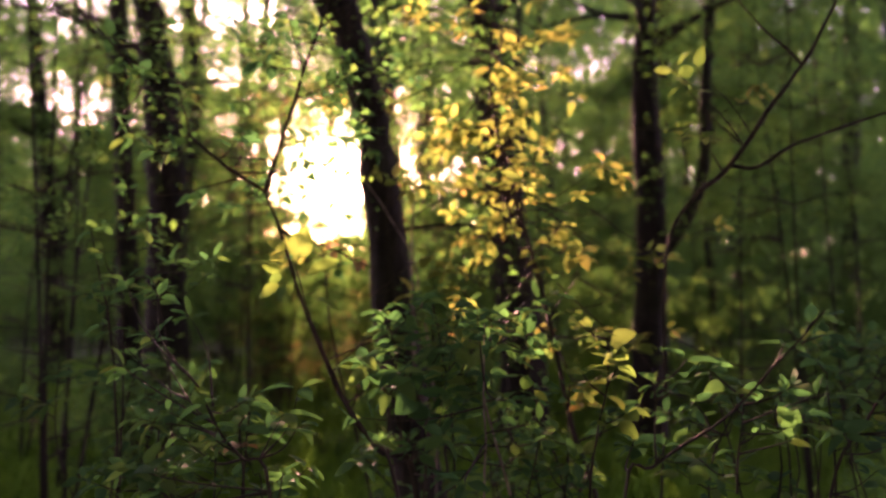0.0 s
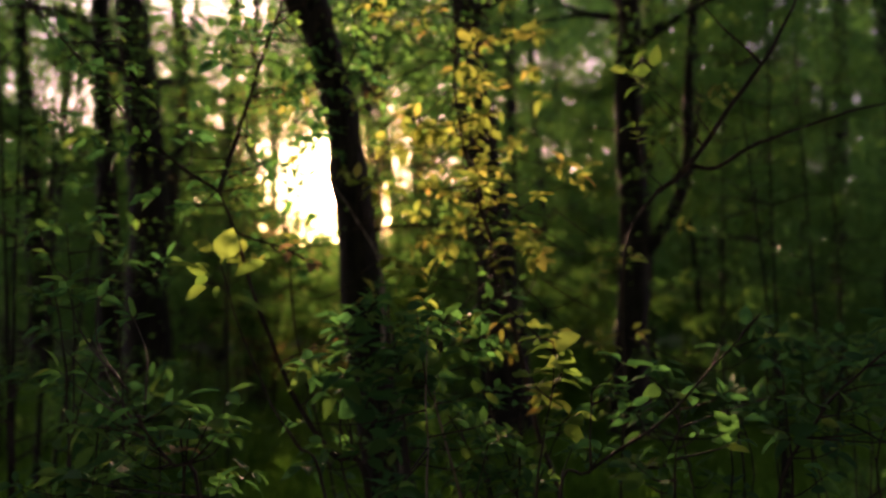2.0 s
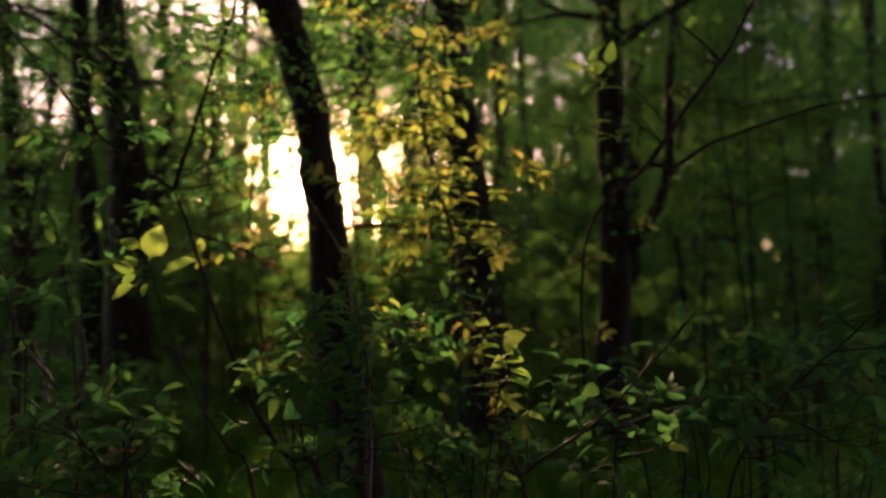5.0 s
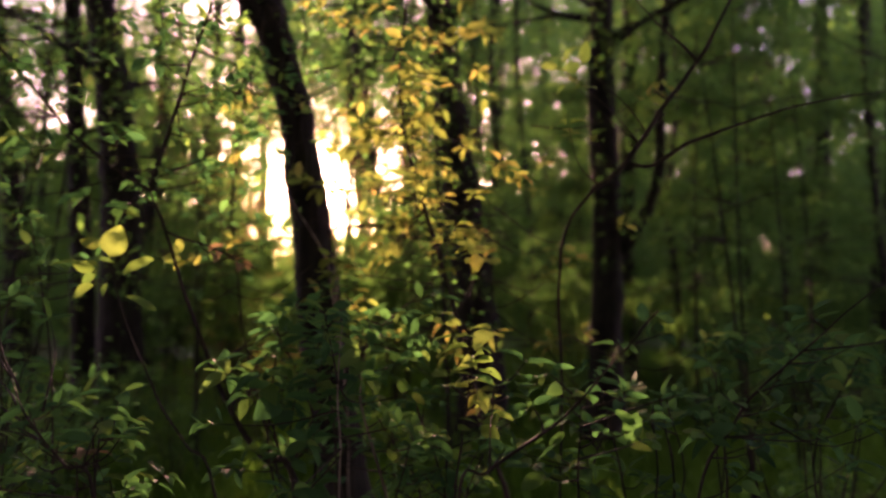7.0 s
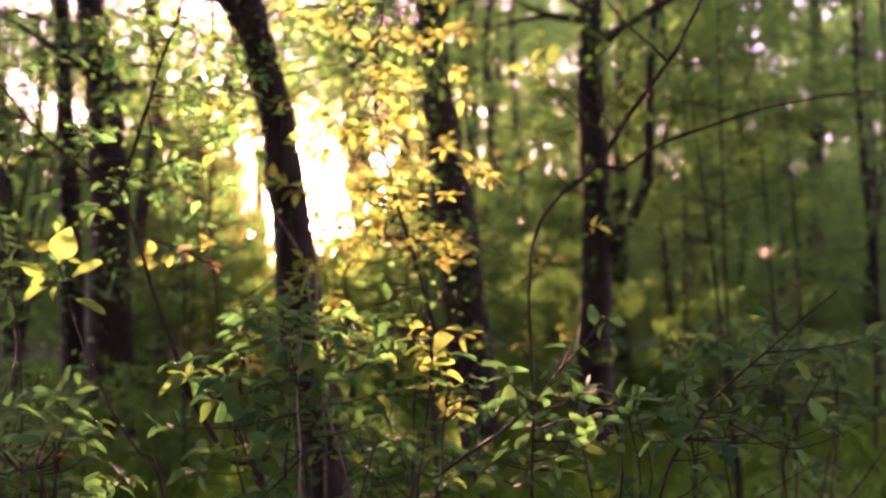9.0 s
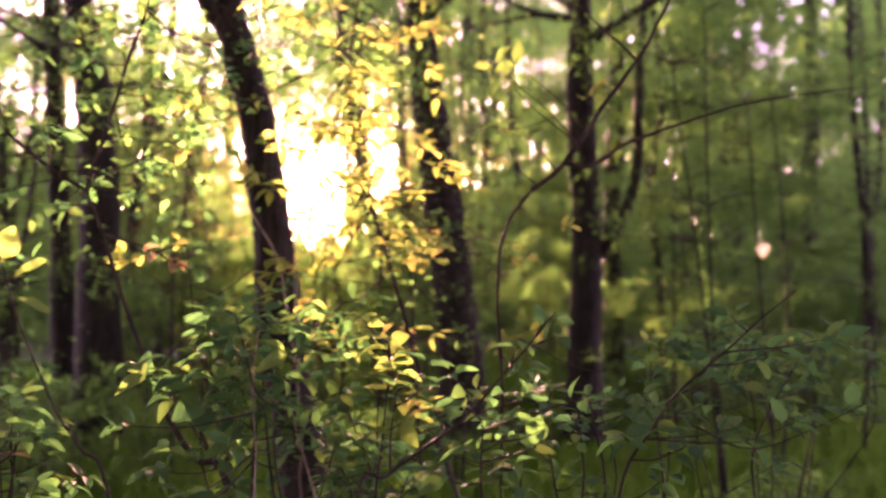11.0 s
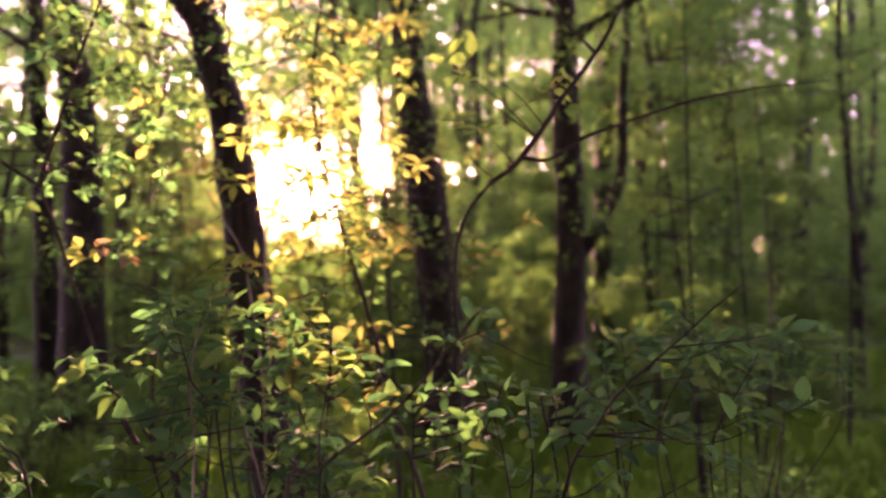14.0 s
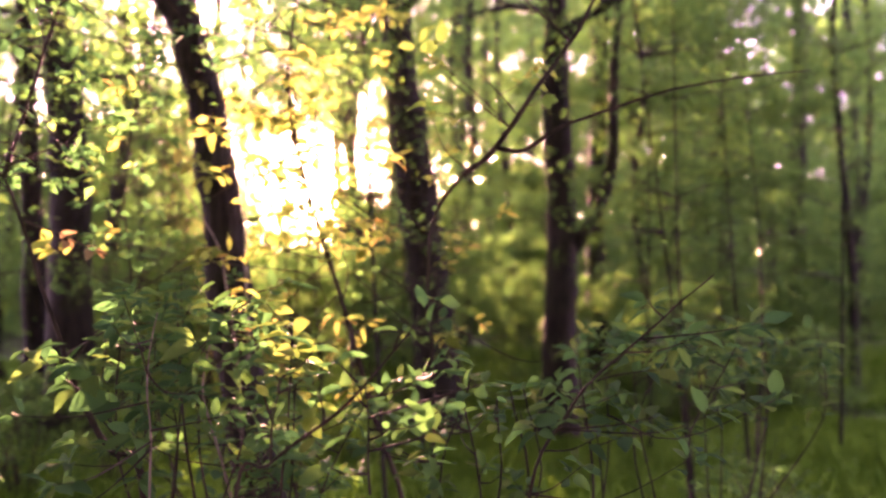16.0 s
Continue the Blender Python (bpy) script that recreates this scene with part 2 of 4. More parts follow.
def spray(plant, origin, foot, centre, count, size, leaves, rng):
    """A twig from foot to centre with count leaves of that size round its tip. Places in the world; the plant stands at origin."""
    foot, centre = Vector(foot), Vector(centre)
    d = centre - foot
    if d.length > 0.5:
        foot = centre - d.normalized() * 0.5
    sag = Vector((rng.uniform(-0.1, 0.1), rng.uniform(-0.1, 0.1), rng.uniform(-0.16, 0.02))) * d.length
    line = smooth_line([foot, foot.lerp(centre, 0.5) + sag, centre], 4)
    v, f = tube([p - origin for p in line], lambda u: 0.0022 * (1 - u) + 0.0009, 5)
    twig = part("twig", mesh_from("twig", v, f, TWIG), plant)
    tip = (line[-1] - line[-3]).normalized()
    for i in range(int(count * 1.45 + 0.5)):
        back = (i // 3) * 0.5 * size + rng.uniform(0, 0.1) * size
        at = centre - tip * back
        a = i * 2.4 + rng.uniform(-0.5, 0.5)
        side = tip.orthogonal().normalized()
        out = side * math.cos(a) + tip.cross(side) * math.sin(a)
        way = out * rng.uniform(0.8, 1.3) + tip * rng.uniform(0.1, 0.6)
        way.z = way.z * 0.4 + rng.uniform(-0.25, 0.2)
        s = size * rng.uniform(0.75, 1.3)
        part("leaf", rng.choice(leaves), twig, "", leaf_pose(at - origin, way, rng.gauss(0, 0.4), s))


def single_leaf(parent, origin, base, tip, facing, me):
    """One leaf from base to tip in the world, its upper side turned towards facing."""
    base, tip = Vector(base), Vector(tip)
    y = (tip - base).normalized()
    x = y.cross(Vector(facing)).normalized()
    m = Matrix((x, y, x.cross(y))).transposed().to_4x4()
    s = (tip - base).length
    return part("leaf", me, parent, "", Matrix.Translation(base - origin) @ m @ Matrix.Diagonal((s * 1.05, s, s, 1)))


def nearest(points, p):
    """The place on a stem from which a twig to p grows: a little lower than the nearest one."""
    p = Vector(p)
    return min(points, key=lambda q: (q - p).length + max(0, q.z - p.z + 0.04) * 1.5)


def shrub(label, stems, sprays, seed, group="", leaves=LEAVES, fill=(0, 0, 0, 0), bark_material=TWIG):
    """A shrub of stems (a list of (points, thickness) or (points, thickness, taper)) and sprays (x, y, z, leaves, leaf length). fill: more sprays at random, how many, above which height, how far from the stems, leaf length."""
    rng = random.Random(seed)
    origin = Vector(stems[0][0][0])
    below = ground_height(origin.x, origin.y)
    foot = Vector((origin.x, origin.y, below))
    plant = thing("shrub", foot, label, "shrub", group)
    lines = []
    for k, (pts, thick, *taper) in enumerate(stems):
        taper = taper[0] if taper else 0.7
        pts = [Vector(q) for q in pts]
        if k == 0 and pts[0].z > below + 0.05:
            low = pts[0] + (pts[0] - pts[1]) * Vector((0.3, 0.3, 0)).length
            pts = [Vector((low.x, low.y, below - 0.06)), Vector(((low.x + pts[0].x) / 2, (low.y + pts[0].y) / 2, (below + pts[0].z) / 2))] + pts
        line = smooth_line(pts, 5)
        line = [p + 0.006 * noise.noise_vector(p * 9) for p in line]
        lines += line
        v, f = tube([p - foot for p in line], lambda u: thick * (1 - taper * u), 7, 0.25, seed)
        part("stem", mesh_from("stem", v, f, bark_material), plant)
    for x, y, z, count, size in sprays:
        spray(plant, foot, nearest(lines, (x, y, z)), (x, y, z), count, size, leaves, rng)
    upper = [p for p in lines if p.z > fill[1]]
    for k in range(fill[0]):
        p = rng.choice(upper)
        q = p + Vector((rng.gauss(0, 1), rng.gauss(0, 1), rng.gauss(0, 0.7))) * fill[2]
        spray(plant, foot, p, q, rng.randint(3, 7), fill[3] * rng.uniform(0.7, 1.1), leaves, rng)
    return plant


# ---- ground ----
def ground_height(x, y):
    far = min(1.0, max(0.0, math.hypot(x, y) - 3) / 20)
    return 0.06 * noise.noise(Vector((x * 0.5, y * 0.5, 0))) + 0.5 * far * noise.noise(Vector((x * 0.04, y * 0.04, 3)))


def build_ground():
    verts, faces, around = [(0, 0, ground_height(0, 0))], [], 96
    rings = [0.35 * 1.13 ** k for k in range(66)]
    for r in rings:
        for k in range(around):
            a = 2 * math.pi * k / around
            x, y = r * math.cos(a), r * math.sin(a)
            verts.append((x, y, ground_height(x, y)))
    faces += [(0, 1 + k, 1 + (k + 1) % around) for k in range(around)]
    for i in range(len(rings) - 1):
        o = 1 + i * around
        faces += [(o + k, o + around + k, o + around + (k + 1) % around, o + (k + 1) % around) for k in range(around)]
    return tagged(new("ground", mesh_from("ground", verts, faces, SOIL)), "mossy forest floor with leaf litter and patches of grass", "ground", kind="structure")


build_ground()


# ---- leaf clouds and trees ----
def leaf_cloud(name, centres, ways, sizes, rs, material, wide=0.55):
    """One mesh of many small folded leaves: centres (n, 3), ways (n, 3), sizes (n)."""
    n = len(centres)
    y = ways / np.linalg.norm(ways, axis=1, keepdims=True)
    x = np.cross(y, rs.normal(0, 0.45, (n, 3)) + np.array((0, 0, 1.0)))
    x /= np.linalg.norm(x, axis=1, keepdims=True) + 1e-6
    z = np.cross(x, y)
    s = sizes[:, None]
    base, mid, tip = centres - y * s * 0.5, centres - y * s * 0.05, centres + y * s * 0.5
    lift = z * s * 0.12
    verts = np.stack([base, mid - x * s * wide * 0.5 + lift, tip - lift, mid + x * s * wide * 0.5 + lift], 1).reshape(-1, 3)
    me = bpy.data.meshes.new(name)
    me.vertices.add(4 * n)
    me.vertices.foreach_set("co", verts.astype(np.float32).ravel())
    me.loops.add(6 * n)
    idx = (np.arange(n)[:, None] * 4 + np.array((0, 1, 2, 0, 2, 3))).ravel()
    me.loops.foreach_set("vertex_index", idx.astype(np.int32))
    me.polygons.add(2 * n)
    me.polygons.foreach_set("loop_start", np.arange(0, 6 * n, 3, dtype=np.int32))
    me.materials.append(material)
    me.update(calc_edges=True)
    return me


def foliage(limb_lines, per_metre, spread, flat, size, rs):
    """Centres, ways and sizes of leaves in flattened clumps along limbs."""
    cs, ws, ss = [], [], []
    for line in limb_lines:
        a = np.array([tuple(p) for p in line])
        length = np.linalg.norm(np.diff(a, axis=0), axis=1).sum()
        clumps = max(2, int(length * 3.2))
        u = rs.uniform(0.25, 1.0, clumps) * (len(a) - 1)
        i = np.minimum(u.astype(int), len(a) - 2)
        c = a[i] + (a[i + 1] - a[i]) * (u - i)[:, None] + rs.normal(0, 1, (clumps, 3)) * np.array((spread, spread, spread * flat)) * 1.3
        k = max(3, int(per_metre * length / clumps))
        off = rs.normal(0, 1, (clumps, k, 3)) * np.array((spread, spread, spread * flat)) * 0.6
        cs.append((c[:, None] + off).reshape(-1, 3))
        w = off + rs.normal(0, spread * 0.5, off.shape)
        w[..., 2] *= 0.5
        ws.append(w.reshape(-1, 3))
        ss.append(rs.uniform(0.6, 1.2, clumps * k) * size)
    return np.concatenate(cs), np.concatenate(ws), np.concatenate(ss)


def limbs_of(line, low, count, reach, rise, rng):
    """Limb lines that leave the trunk's line above the height low."""
    out = []
    ups = [p for p in line if p.z > low]
    for k in range(count):
        p = ups[int(rng.random() ** 0.9 * (len(ups) - 1))]
        a = rng.uniform(0, 2 * math.pi)
        r = reach * rng.uniform(0.5, 1.1)
        d = Vector((math.cos(a), math.sin(a), 0))
        out.append(smooth_line([p, p + d * r * 0.4 + Vector((0, 0, rise * r * 0.35)), p + d * r + Vector((rng.uniform(-0.3, 0.3), rng.uniform(-0.3, 0.3), rise * r * rng.uniform(0.2, 0.9)))], 4))
    return out


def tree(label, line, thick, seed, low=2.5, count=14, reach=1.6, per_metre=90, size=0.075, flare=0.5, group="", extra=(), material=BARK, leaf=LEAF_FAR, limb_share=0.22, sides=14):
    """A tree on a trunk line in the world: trunk, limbs and a crown of many leaves. thick: the trunk's radius near its foot."""
    rng, rs = random.Random(seed), np.random.RandomState(seed)
    pts = smooth_line(line, 6)
    foot = Vector((pts[0].x, pts[0].y, ground_height(pts[0].x, pts[0].y)))
    pts = [p - foot for p in pts]
    pts[0].z = min(pts[0].z, -0.1)
    top = tagged(thing("tree", foot, label, "tree", group))
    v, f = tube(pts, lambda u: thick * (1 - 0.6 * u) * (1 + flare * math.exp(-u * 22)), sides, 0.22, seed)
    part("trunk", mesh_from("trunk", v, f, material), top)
    lines = limbs_of(pts, low, count, reach, 0.35, rng)
    tubes = [tube(limb, lambda u: thick * limb_share * (1 - 0.8 * u) + 0.0025, 5 if sides > 9 else 3, 0.2, seed) for limb in lines]
    if sides > 9:
        for v, f in tubes:
            part("limb", mesh_from("limb", v, f, material), top)
    else:
        part("branchwork", join("branchwork", tubes, material), top)["kind"] = "stuff"
    for ex, r in extra:
        ex = smooth_line([Vector(q) - foot for q in ex], 5)
        v, f = tube(ex, lambda u: r * (1 - 0.5 * u), 9, 0.2, seed)
        part("limb", mesh_from("limb", v, f, material), top)
        lines.append(ex)
    c, w, s = foliage(lines, per_metre, 0.2 + size * 1.6, 0.75, size, rs)
    part("crown", leaf_cloud("crown", c, w, s, rs, leaf), top)
    return top


# ---- the trees that stand near ----
TM_LINE = [
    (-0.05, 4.009, -0.05),
    (-0.09, 4.009, 0.394),
    (-0.155, 3.991, 0.811),
    (-0.238, 3.965, 1.405),
    (-0.29, 3.945, 1.851),
    (-0.344, 3.925, 2.298),
    (-0.404, 3.91, 2.654),
    (-0.503, 3.895, 3.011),
    (-0.572, 3.884, 3.279),
    (-0.679, 3.911, 3.811),
    (-0.783, 3.92, 4.753),
    (-0.872, 3.962, 6.079),
]
TM_FORK = [
    (-0.464, 3.899, 2.907),
    (-0.544, 3.874, 3.034),
    (-0.622, 3.851, 3.13),
    (-0.706, 3.823, 3.313),
    (-0.819, 3.771, 3.615),
]
TM_TWIG = [
    (-0.272, 3.94, 1.964),
    (-0.154, 3.888, 1.979),
    (-0.005, 3.836, 1.993),
    (0.199, 3.735, 1.98),
]
TR_LINE = [
    (1.914, 7.115, -0.058),
    (1.94, 7.084, 0.636),
    (1.955, 7.06, 1.17),
    (1.986, 7.019, 2.077),
    (1.931, 6.965, 3.305),
    (1.919, 6.918, 4.373),
    (1.895, 6.847, 5.974),
    (1.861, 6.824, 8.742),
]
TR_FORK = [
    (2.088, 7.023, 1.971),
    (2.192, 6.914, 2.151),
    (2.36, 6.848, 2.488),
    (2.412, 6.781, 2.845),
    (2.421, 6.751, 3.519),
    (2.498, 6.705, 4.556),
]
TC_LINE = [
    (0.842, 7.525, -0.076),
    (0.801, 7.484, 0.856),
    (0.727, 7.447, 1.702),
    (0.573, 7.398, 2.831),
    (0.453, 7.354, 3.846),
    (0.401, 7.319, 4.636),
    (0.353, 7.224, 6.781),
    (0.294, 7.219, 9.137),
]
TL1_LINE = [
    (-2.733, 7.453, -0.055),
    (-2.745, 7.413, 0.863),
    (-2.752, 7.363, 1.977),
    (-2.764, 7.326, 2.812),
    (-2.81, 7.289, 3.647),
    (-2.906, 7.263, 4.259),
    (-2.962, 7.238, 4.816),
    (-3.094, 7.227, 7.341),
    (-3.256, 7.223, 9.705),
]
TL2_LINE = [
    (-3.26, 7.761, -0.128),
    (-3.256, 7.706, 1.118),
    (-3.28, 7.654, 2.277),
    (-3.334, 7.603, 3.436),
    (-3.365, 7.552, 4.596),
    (-3.462, 7.546, 6.982),
    (-3.633, 7.512, 10.025),
]
TL0_LINE = [
    (-6.033, 11.681, 0.027),
    (-6.096, 11.631, 1.167),
    (-6.176, 11.577, 2.394),
    (-6.23, 11.53, 3.447),
    (-6.338, 11.473, 4.762),
    (-6.427, 11.415, 6.078),
    (-6.545, 11.299, 8.708),
    (-6.83, 11.241, 12.308),
]
T7_LINE = [
    (-0.659, 16.132, 0.232),
    (-0.71, 16.068, 1.696),
    (-0.834, 16.003, 3.16),
    (-1.118, 15.916, 5.173),
    (-1.328, 15.855, 6.576),
    (-1.525, 15.803, 7.796),
    (-1.919, 15.697, 10.236),
    (-2.412, 15.565, 13.286),
]
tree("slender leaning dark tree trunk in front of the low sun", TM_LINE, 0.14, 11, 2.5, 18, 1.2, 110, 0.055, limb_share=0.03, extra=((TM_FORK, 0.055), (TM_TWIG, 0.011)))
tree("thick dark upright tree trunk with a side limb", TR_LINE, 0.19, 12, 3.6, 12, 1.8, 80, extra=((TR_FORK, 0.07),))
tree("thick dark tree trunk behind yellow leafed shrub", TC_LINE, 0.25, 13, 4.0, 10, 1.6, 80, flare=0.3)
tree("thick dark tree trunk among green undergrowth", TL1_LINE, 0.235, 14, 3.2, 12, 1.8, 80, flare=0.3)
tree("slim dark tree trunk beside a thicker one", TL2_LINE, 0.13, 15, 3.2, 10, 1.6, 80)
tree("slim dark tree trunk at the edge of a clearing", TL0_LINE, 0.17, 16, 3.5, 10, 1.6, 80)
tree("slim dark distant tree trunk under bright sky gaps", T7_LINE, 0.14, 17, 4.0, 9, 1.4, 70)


# ---- the wood behind ----
def sun_gap(x, y, half):
    """Whether (x, y) lies within half metres of the glade that opens towards the sun."""
    along = x * SUN_WAY.x + y * SUN_WAY.y
    across = x * math.cos(SUN_AZIMUTH) - y * math.sin(SUN_AZIMUTH)
    return along > 0 and abs(across - 0.35) < half + along * 0.012


def wood_tree(seed, height, thick, low, count, reach, per_metre, size):
    rng = random.Random(seed)
    lean = Vector((rng.uniform(-0.05, 0.05), rng.uniform(-0.05, 0.05), 1))
    line = [Vector((rng.uniform(-0.12, 0.12), rng.uniform(-0.12, 0.12), 0)) * (k > 0) + lean * (height * k / 6) for k in range(7)]
    line[0].z = -0.15
    return tree("slim dark woodland tree with fresh green leaves", line, thick, seed, low, count, reach, per_metre, size, 0.35, "trees of the wood behind", sides=9)


def sapling(seed, height, stems, low, reach, leaves, size, flat, label="leafy green understorey sapling with thin stems", leaf=LEAF_FAR, wood=TWIG):
    """A young many-stemmed tree, leafy almost to the ground: stems, twigs, crown."""
    rng, rs = random.Random(seed), np.random.RandomState(seed)
    top = thing("sapling", (0, 0, 0), label, "sapling", "understorey saplings")
    tubes, lines = [], []
    for k in range(stems):
        a = rng.uniform(0, 2 * math.pi)
        d = Vector((math.cos(a), math.sin(a), 0)) * rng.uniform(0.02, 0.16)
        h = height * rng.uniform(0.7, 1.0)
        line = smooth_line([d * 0.3 + Vector((0, 0, -0.1)), d * h * 0.4 + Vector((rng.uniform(-0.1, 0.1), rng.uniform(-0.1, 0.1), h * 0.4)), d * h + Vector((0, 0, h))], 7)
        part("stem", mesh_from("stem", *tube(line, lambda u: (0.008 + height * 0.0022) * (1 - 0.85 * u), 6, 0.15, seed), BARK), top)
        lines += limbs_of(line, low, int(height * 4.5 / stems) + 3, reach, 0.3, rng)
    for limb in lines:
        tubes.append(tube(limb[::2], lambda u: 0.009 * (1 - 0.85 * u), 3))
        for q in limb[4::4]:
            w = Vector((rng.gauss(0, 1), rng.gauss(0, 1), rng.gauss(0, 0.5))).normalized() * rng.uniform(0.15, 0.4)
            tubes.append(tube([q, q + w * 0.5 + Vector((0, 0, 0.02)), q + w], lambda u: 0.0028 * (1 - 0.7 * u), 3))
    part("branchwork", join("branchwork", tubes, wood), top)["kind"] = "stuff"
    total = sum((limb[-1] - limb[0]).length for limb in lines)
    c, w, s = foliage(lines, leaves / total, 0.2, flat, size, rs)
    c[:, 2] = np.maximum(c[:, 2], 0.05)
    part("crown", leaf_cloud("crown", c, w, s, rs, leaf), top)
    return top


def scatter(kinds, spots, again=False):
    """The kinds, and copies of them, at spots (x, y, which, turn); again: copies alone."""
    used = set(range(len(kinds))) if again else set()
    for x, y, k, turn in spots:
        m = pose(x, y, ground_height(x, y), 0, 0, turn)
        if k in used:
            copy_thing(kinds[k], m)
        else:
            used.add(k)
            kinds[k].matrix_basis = m


PLACED = [(p[0], p[1]) for p in (TM_LINE[0], TR_LINE[0], TC_LINE[0], TL1_LINE[0], TL2_LINE[0], TL0_LINE[0], T7_LINE[0])]


def spots(count, near, far, power, spread, gap, glade, kinds, seed, lane=None):
    """Free spots in the wood between the distances near and far, at least gap metres from one another."""
    rng, out, tries = random.Random(seed), [], 0
    while len(out) < count and tries < 8000:
        tries += 1
        y = near + (far - near) * rng.random() ** power
        x = rng.uniform(-spread, spread + 0.08) * (y + 3)
        if lane:
            x = rng.uniform(*lane) * y
        if not lane and x < 0.12 * y and rng.random() < 0.4:
            continue
        if any(math.hypot(x - a, y - b) < gap * (1 + y * 0.015) for a, b in PLACED) or sun_gap(x, y, glade):
            continue
        PLACED.append((x, y))
        out.append((x, y, rng.choice(kinds), rng.uniform(0, 360)))
    return out


def plant_wood():
    near = [wood_tree(40 + k, h, th, lo, n, re, pm, si) for k, (h, th, lo, n, re, pm, si) in enumerate((
        (13, 0.11, 2.0, 17, 1.9, 105, 0.115), (15, 0.15, 3.0, 16, 2.2, 105, 0.115), (11, 0.075, 1.5, 16, 1.6, 105, 0.105)))]
    scatter(near, spots(22, 10, 24, 1.0, 0.75, 1.0, 2.0, range(3), 5))
    scatter(near, spots(9, 14, 28, 1.0, 0, 1.0, 2.0, range(3), 25, lane=(0.06, 0.72)), True)
    scatter(near, spots(6, 13, 25, 1.0, 0, 1.0, 2.0, range(3), 26, lane=(-0.7, -0.25)), True)
    high = [wood_tree(50 + k, h, th, 7.8, n, re, 130, 0.15) for k, (h, th, n, re) in enumerate(((15, 0.1, 18, 2.6), (17, 0.13, 18, 2.8)))]
    scatter(high, spots(7, 16, 34, 1.0, 0.12, 1.5, 0.7, range(2), 7) + spots(8, 16, 40, 1.0, 0.7, 1.5, 0.7, range(2), 8))
    far = [wood_tree(60 + k, h, th, lo, n, re, pm, si) for k, (h, th, lo, n, re, pm, si) in enumerate((
        (16, 0.16, 3.5, 16, 2.4, 68, 0.22), (18, 0.18, 5.0, 16, 2.6, 68, 0.23), (14, 0.12, 2.0, 16, 2.2, 68, 0.21)))]
    scatter(far, spots(26, 24, 46, 1.1, 0.7, 1.3, 2.7, range(3), 9))
    scatter(far, spots(14, 27, 52, 1.0, 0, 1.3, 1.6, range(3), 29, lane=(0.15, 0.75)), True)
    low = [sapling(140 + k, h, st, lo, re, n, si, fl) for k, (h, st, lo, re, n, si, fl) in enumerate((
        (4.2, 2, 0.7, 1.0, 5200, 0.075, 0.5), (3.2, 3, 0.4, 0.8, 4400, 0.065, 0.6), (5.2, 1, 1.0, 1.2, 6000, 0.08, 0.35), (6.0, 1, 1.2, 1.2, 6000, 0.085, 0.5)))]
    scatter(low, spots(20, 8.4, 17, 1.0, 0.62, 0.8, 1.0, range(4), 21))
    scatter(low, spots(1, 11, 15, 1.0, 0, 0.7, 1.0, (2, 3), 28, lane=(0.3, 0.65)), True)
    scatter(low, spots(4, 9, 16, 1.0, 0, 0.7, 1.0, (0, 2, 3), 33, lane=(-0.64, -0.3)), True)
    back = [sapling(160 + k, h, st, lo, re, n, si, fl) for k, (h, st, lo, re, n, si, fl) in enumerate((
        (7.0, 1, 0.6, 1.6, 2500, 0.2, 0.6), (5.0, 2, 0.4, 1.4, 2100, 0.19, 0.6), (9.0, 1, 0.8, 2.0, 2900, 0.21, 0.6)))]
    scatter(back, spots(40, 17, 40, 1.1, 0.62, 1.2, 2.5, range(3), 22))
    scatter(back, spots(8, 32, 50, 1.0, 0.3, 1.2, 0.0, (1,), 23), True)
    # low growth at the far end of the glade, and crowns that close over it
    rng = random.Random(31)
    end = []
    for i in range(14):
        d = 21 + 2.6 * i
        x = 0.35 * math.cos(SUN_AZIMUTH) + SUN_WAY.x * d + rng.uniform(-1.4, 1.4)
        end.append((x, SUN_WAY.y * d, 1 if d > 42 else 3, rng.uniform(0, 360)))
    scatter(back + [low[1]], end, True)
    over = []
    for i in range(6):
        d = 14 + 2.2 * i
        over.append((SUN_WAY.x * d + rng.choice((-1, 1)) * rng.uniform(1.3, 1.9), SUN_WAY.y * d, i % 2, rng.uniform(0, 360)))
    scatter(high, over, True)
    tall = [wood_tree(80 + k, 21, 0.17, lo, 20, 3.2, 110, 0.21) for k, lo in enumerate((9.5, 11.0))]
    scatter(tall, [(SUN_WAY.x * d + o, SUN_WAY.y * d, k, 71 * d) for d, o, k in ((34, -2.2, 0), (37, 2.6, 0), (41, 2.0, 1), (45, -1.4, 1), (49, 3.0, 1), (31, 4.0, 0), (40, -4.2, 0))])
    # thin young growth close behind the front shrubs
    thin = [sapling(180 + k, h, st, lo, re, n, 0.05, 0.4, "thin understorey sapling with scattered sunlit leaves") for k, (h, st, lo, re, n) in enumerate((
        (4.4, 2, 0.9, 0.7, 1000), (5.0, 1, 1.4, 0.8, 1050), (4.0, 2, 0.6, 0.6, 850)))]
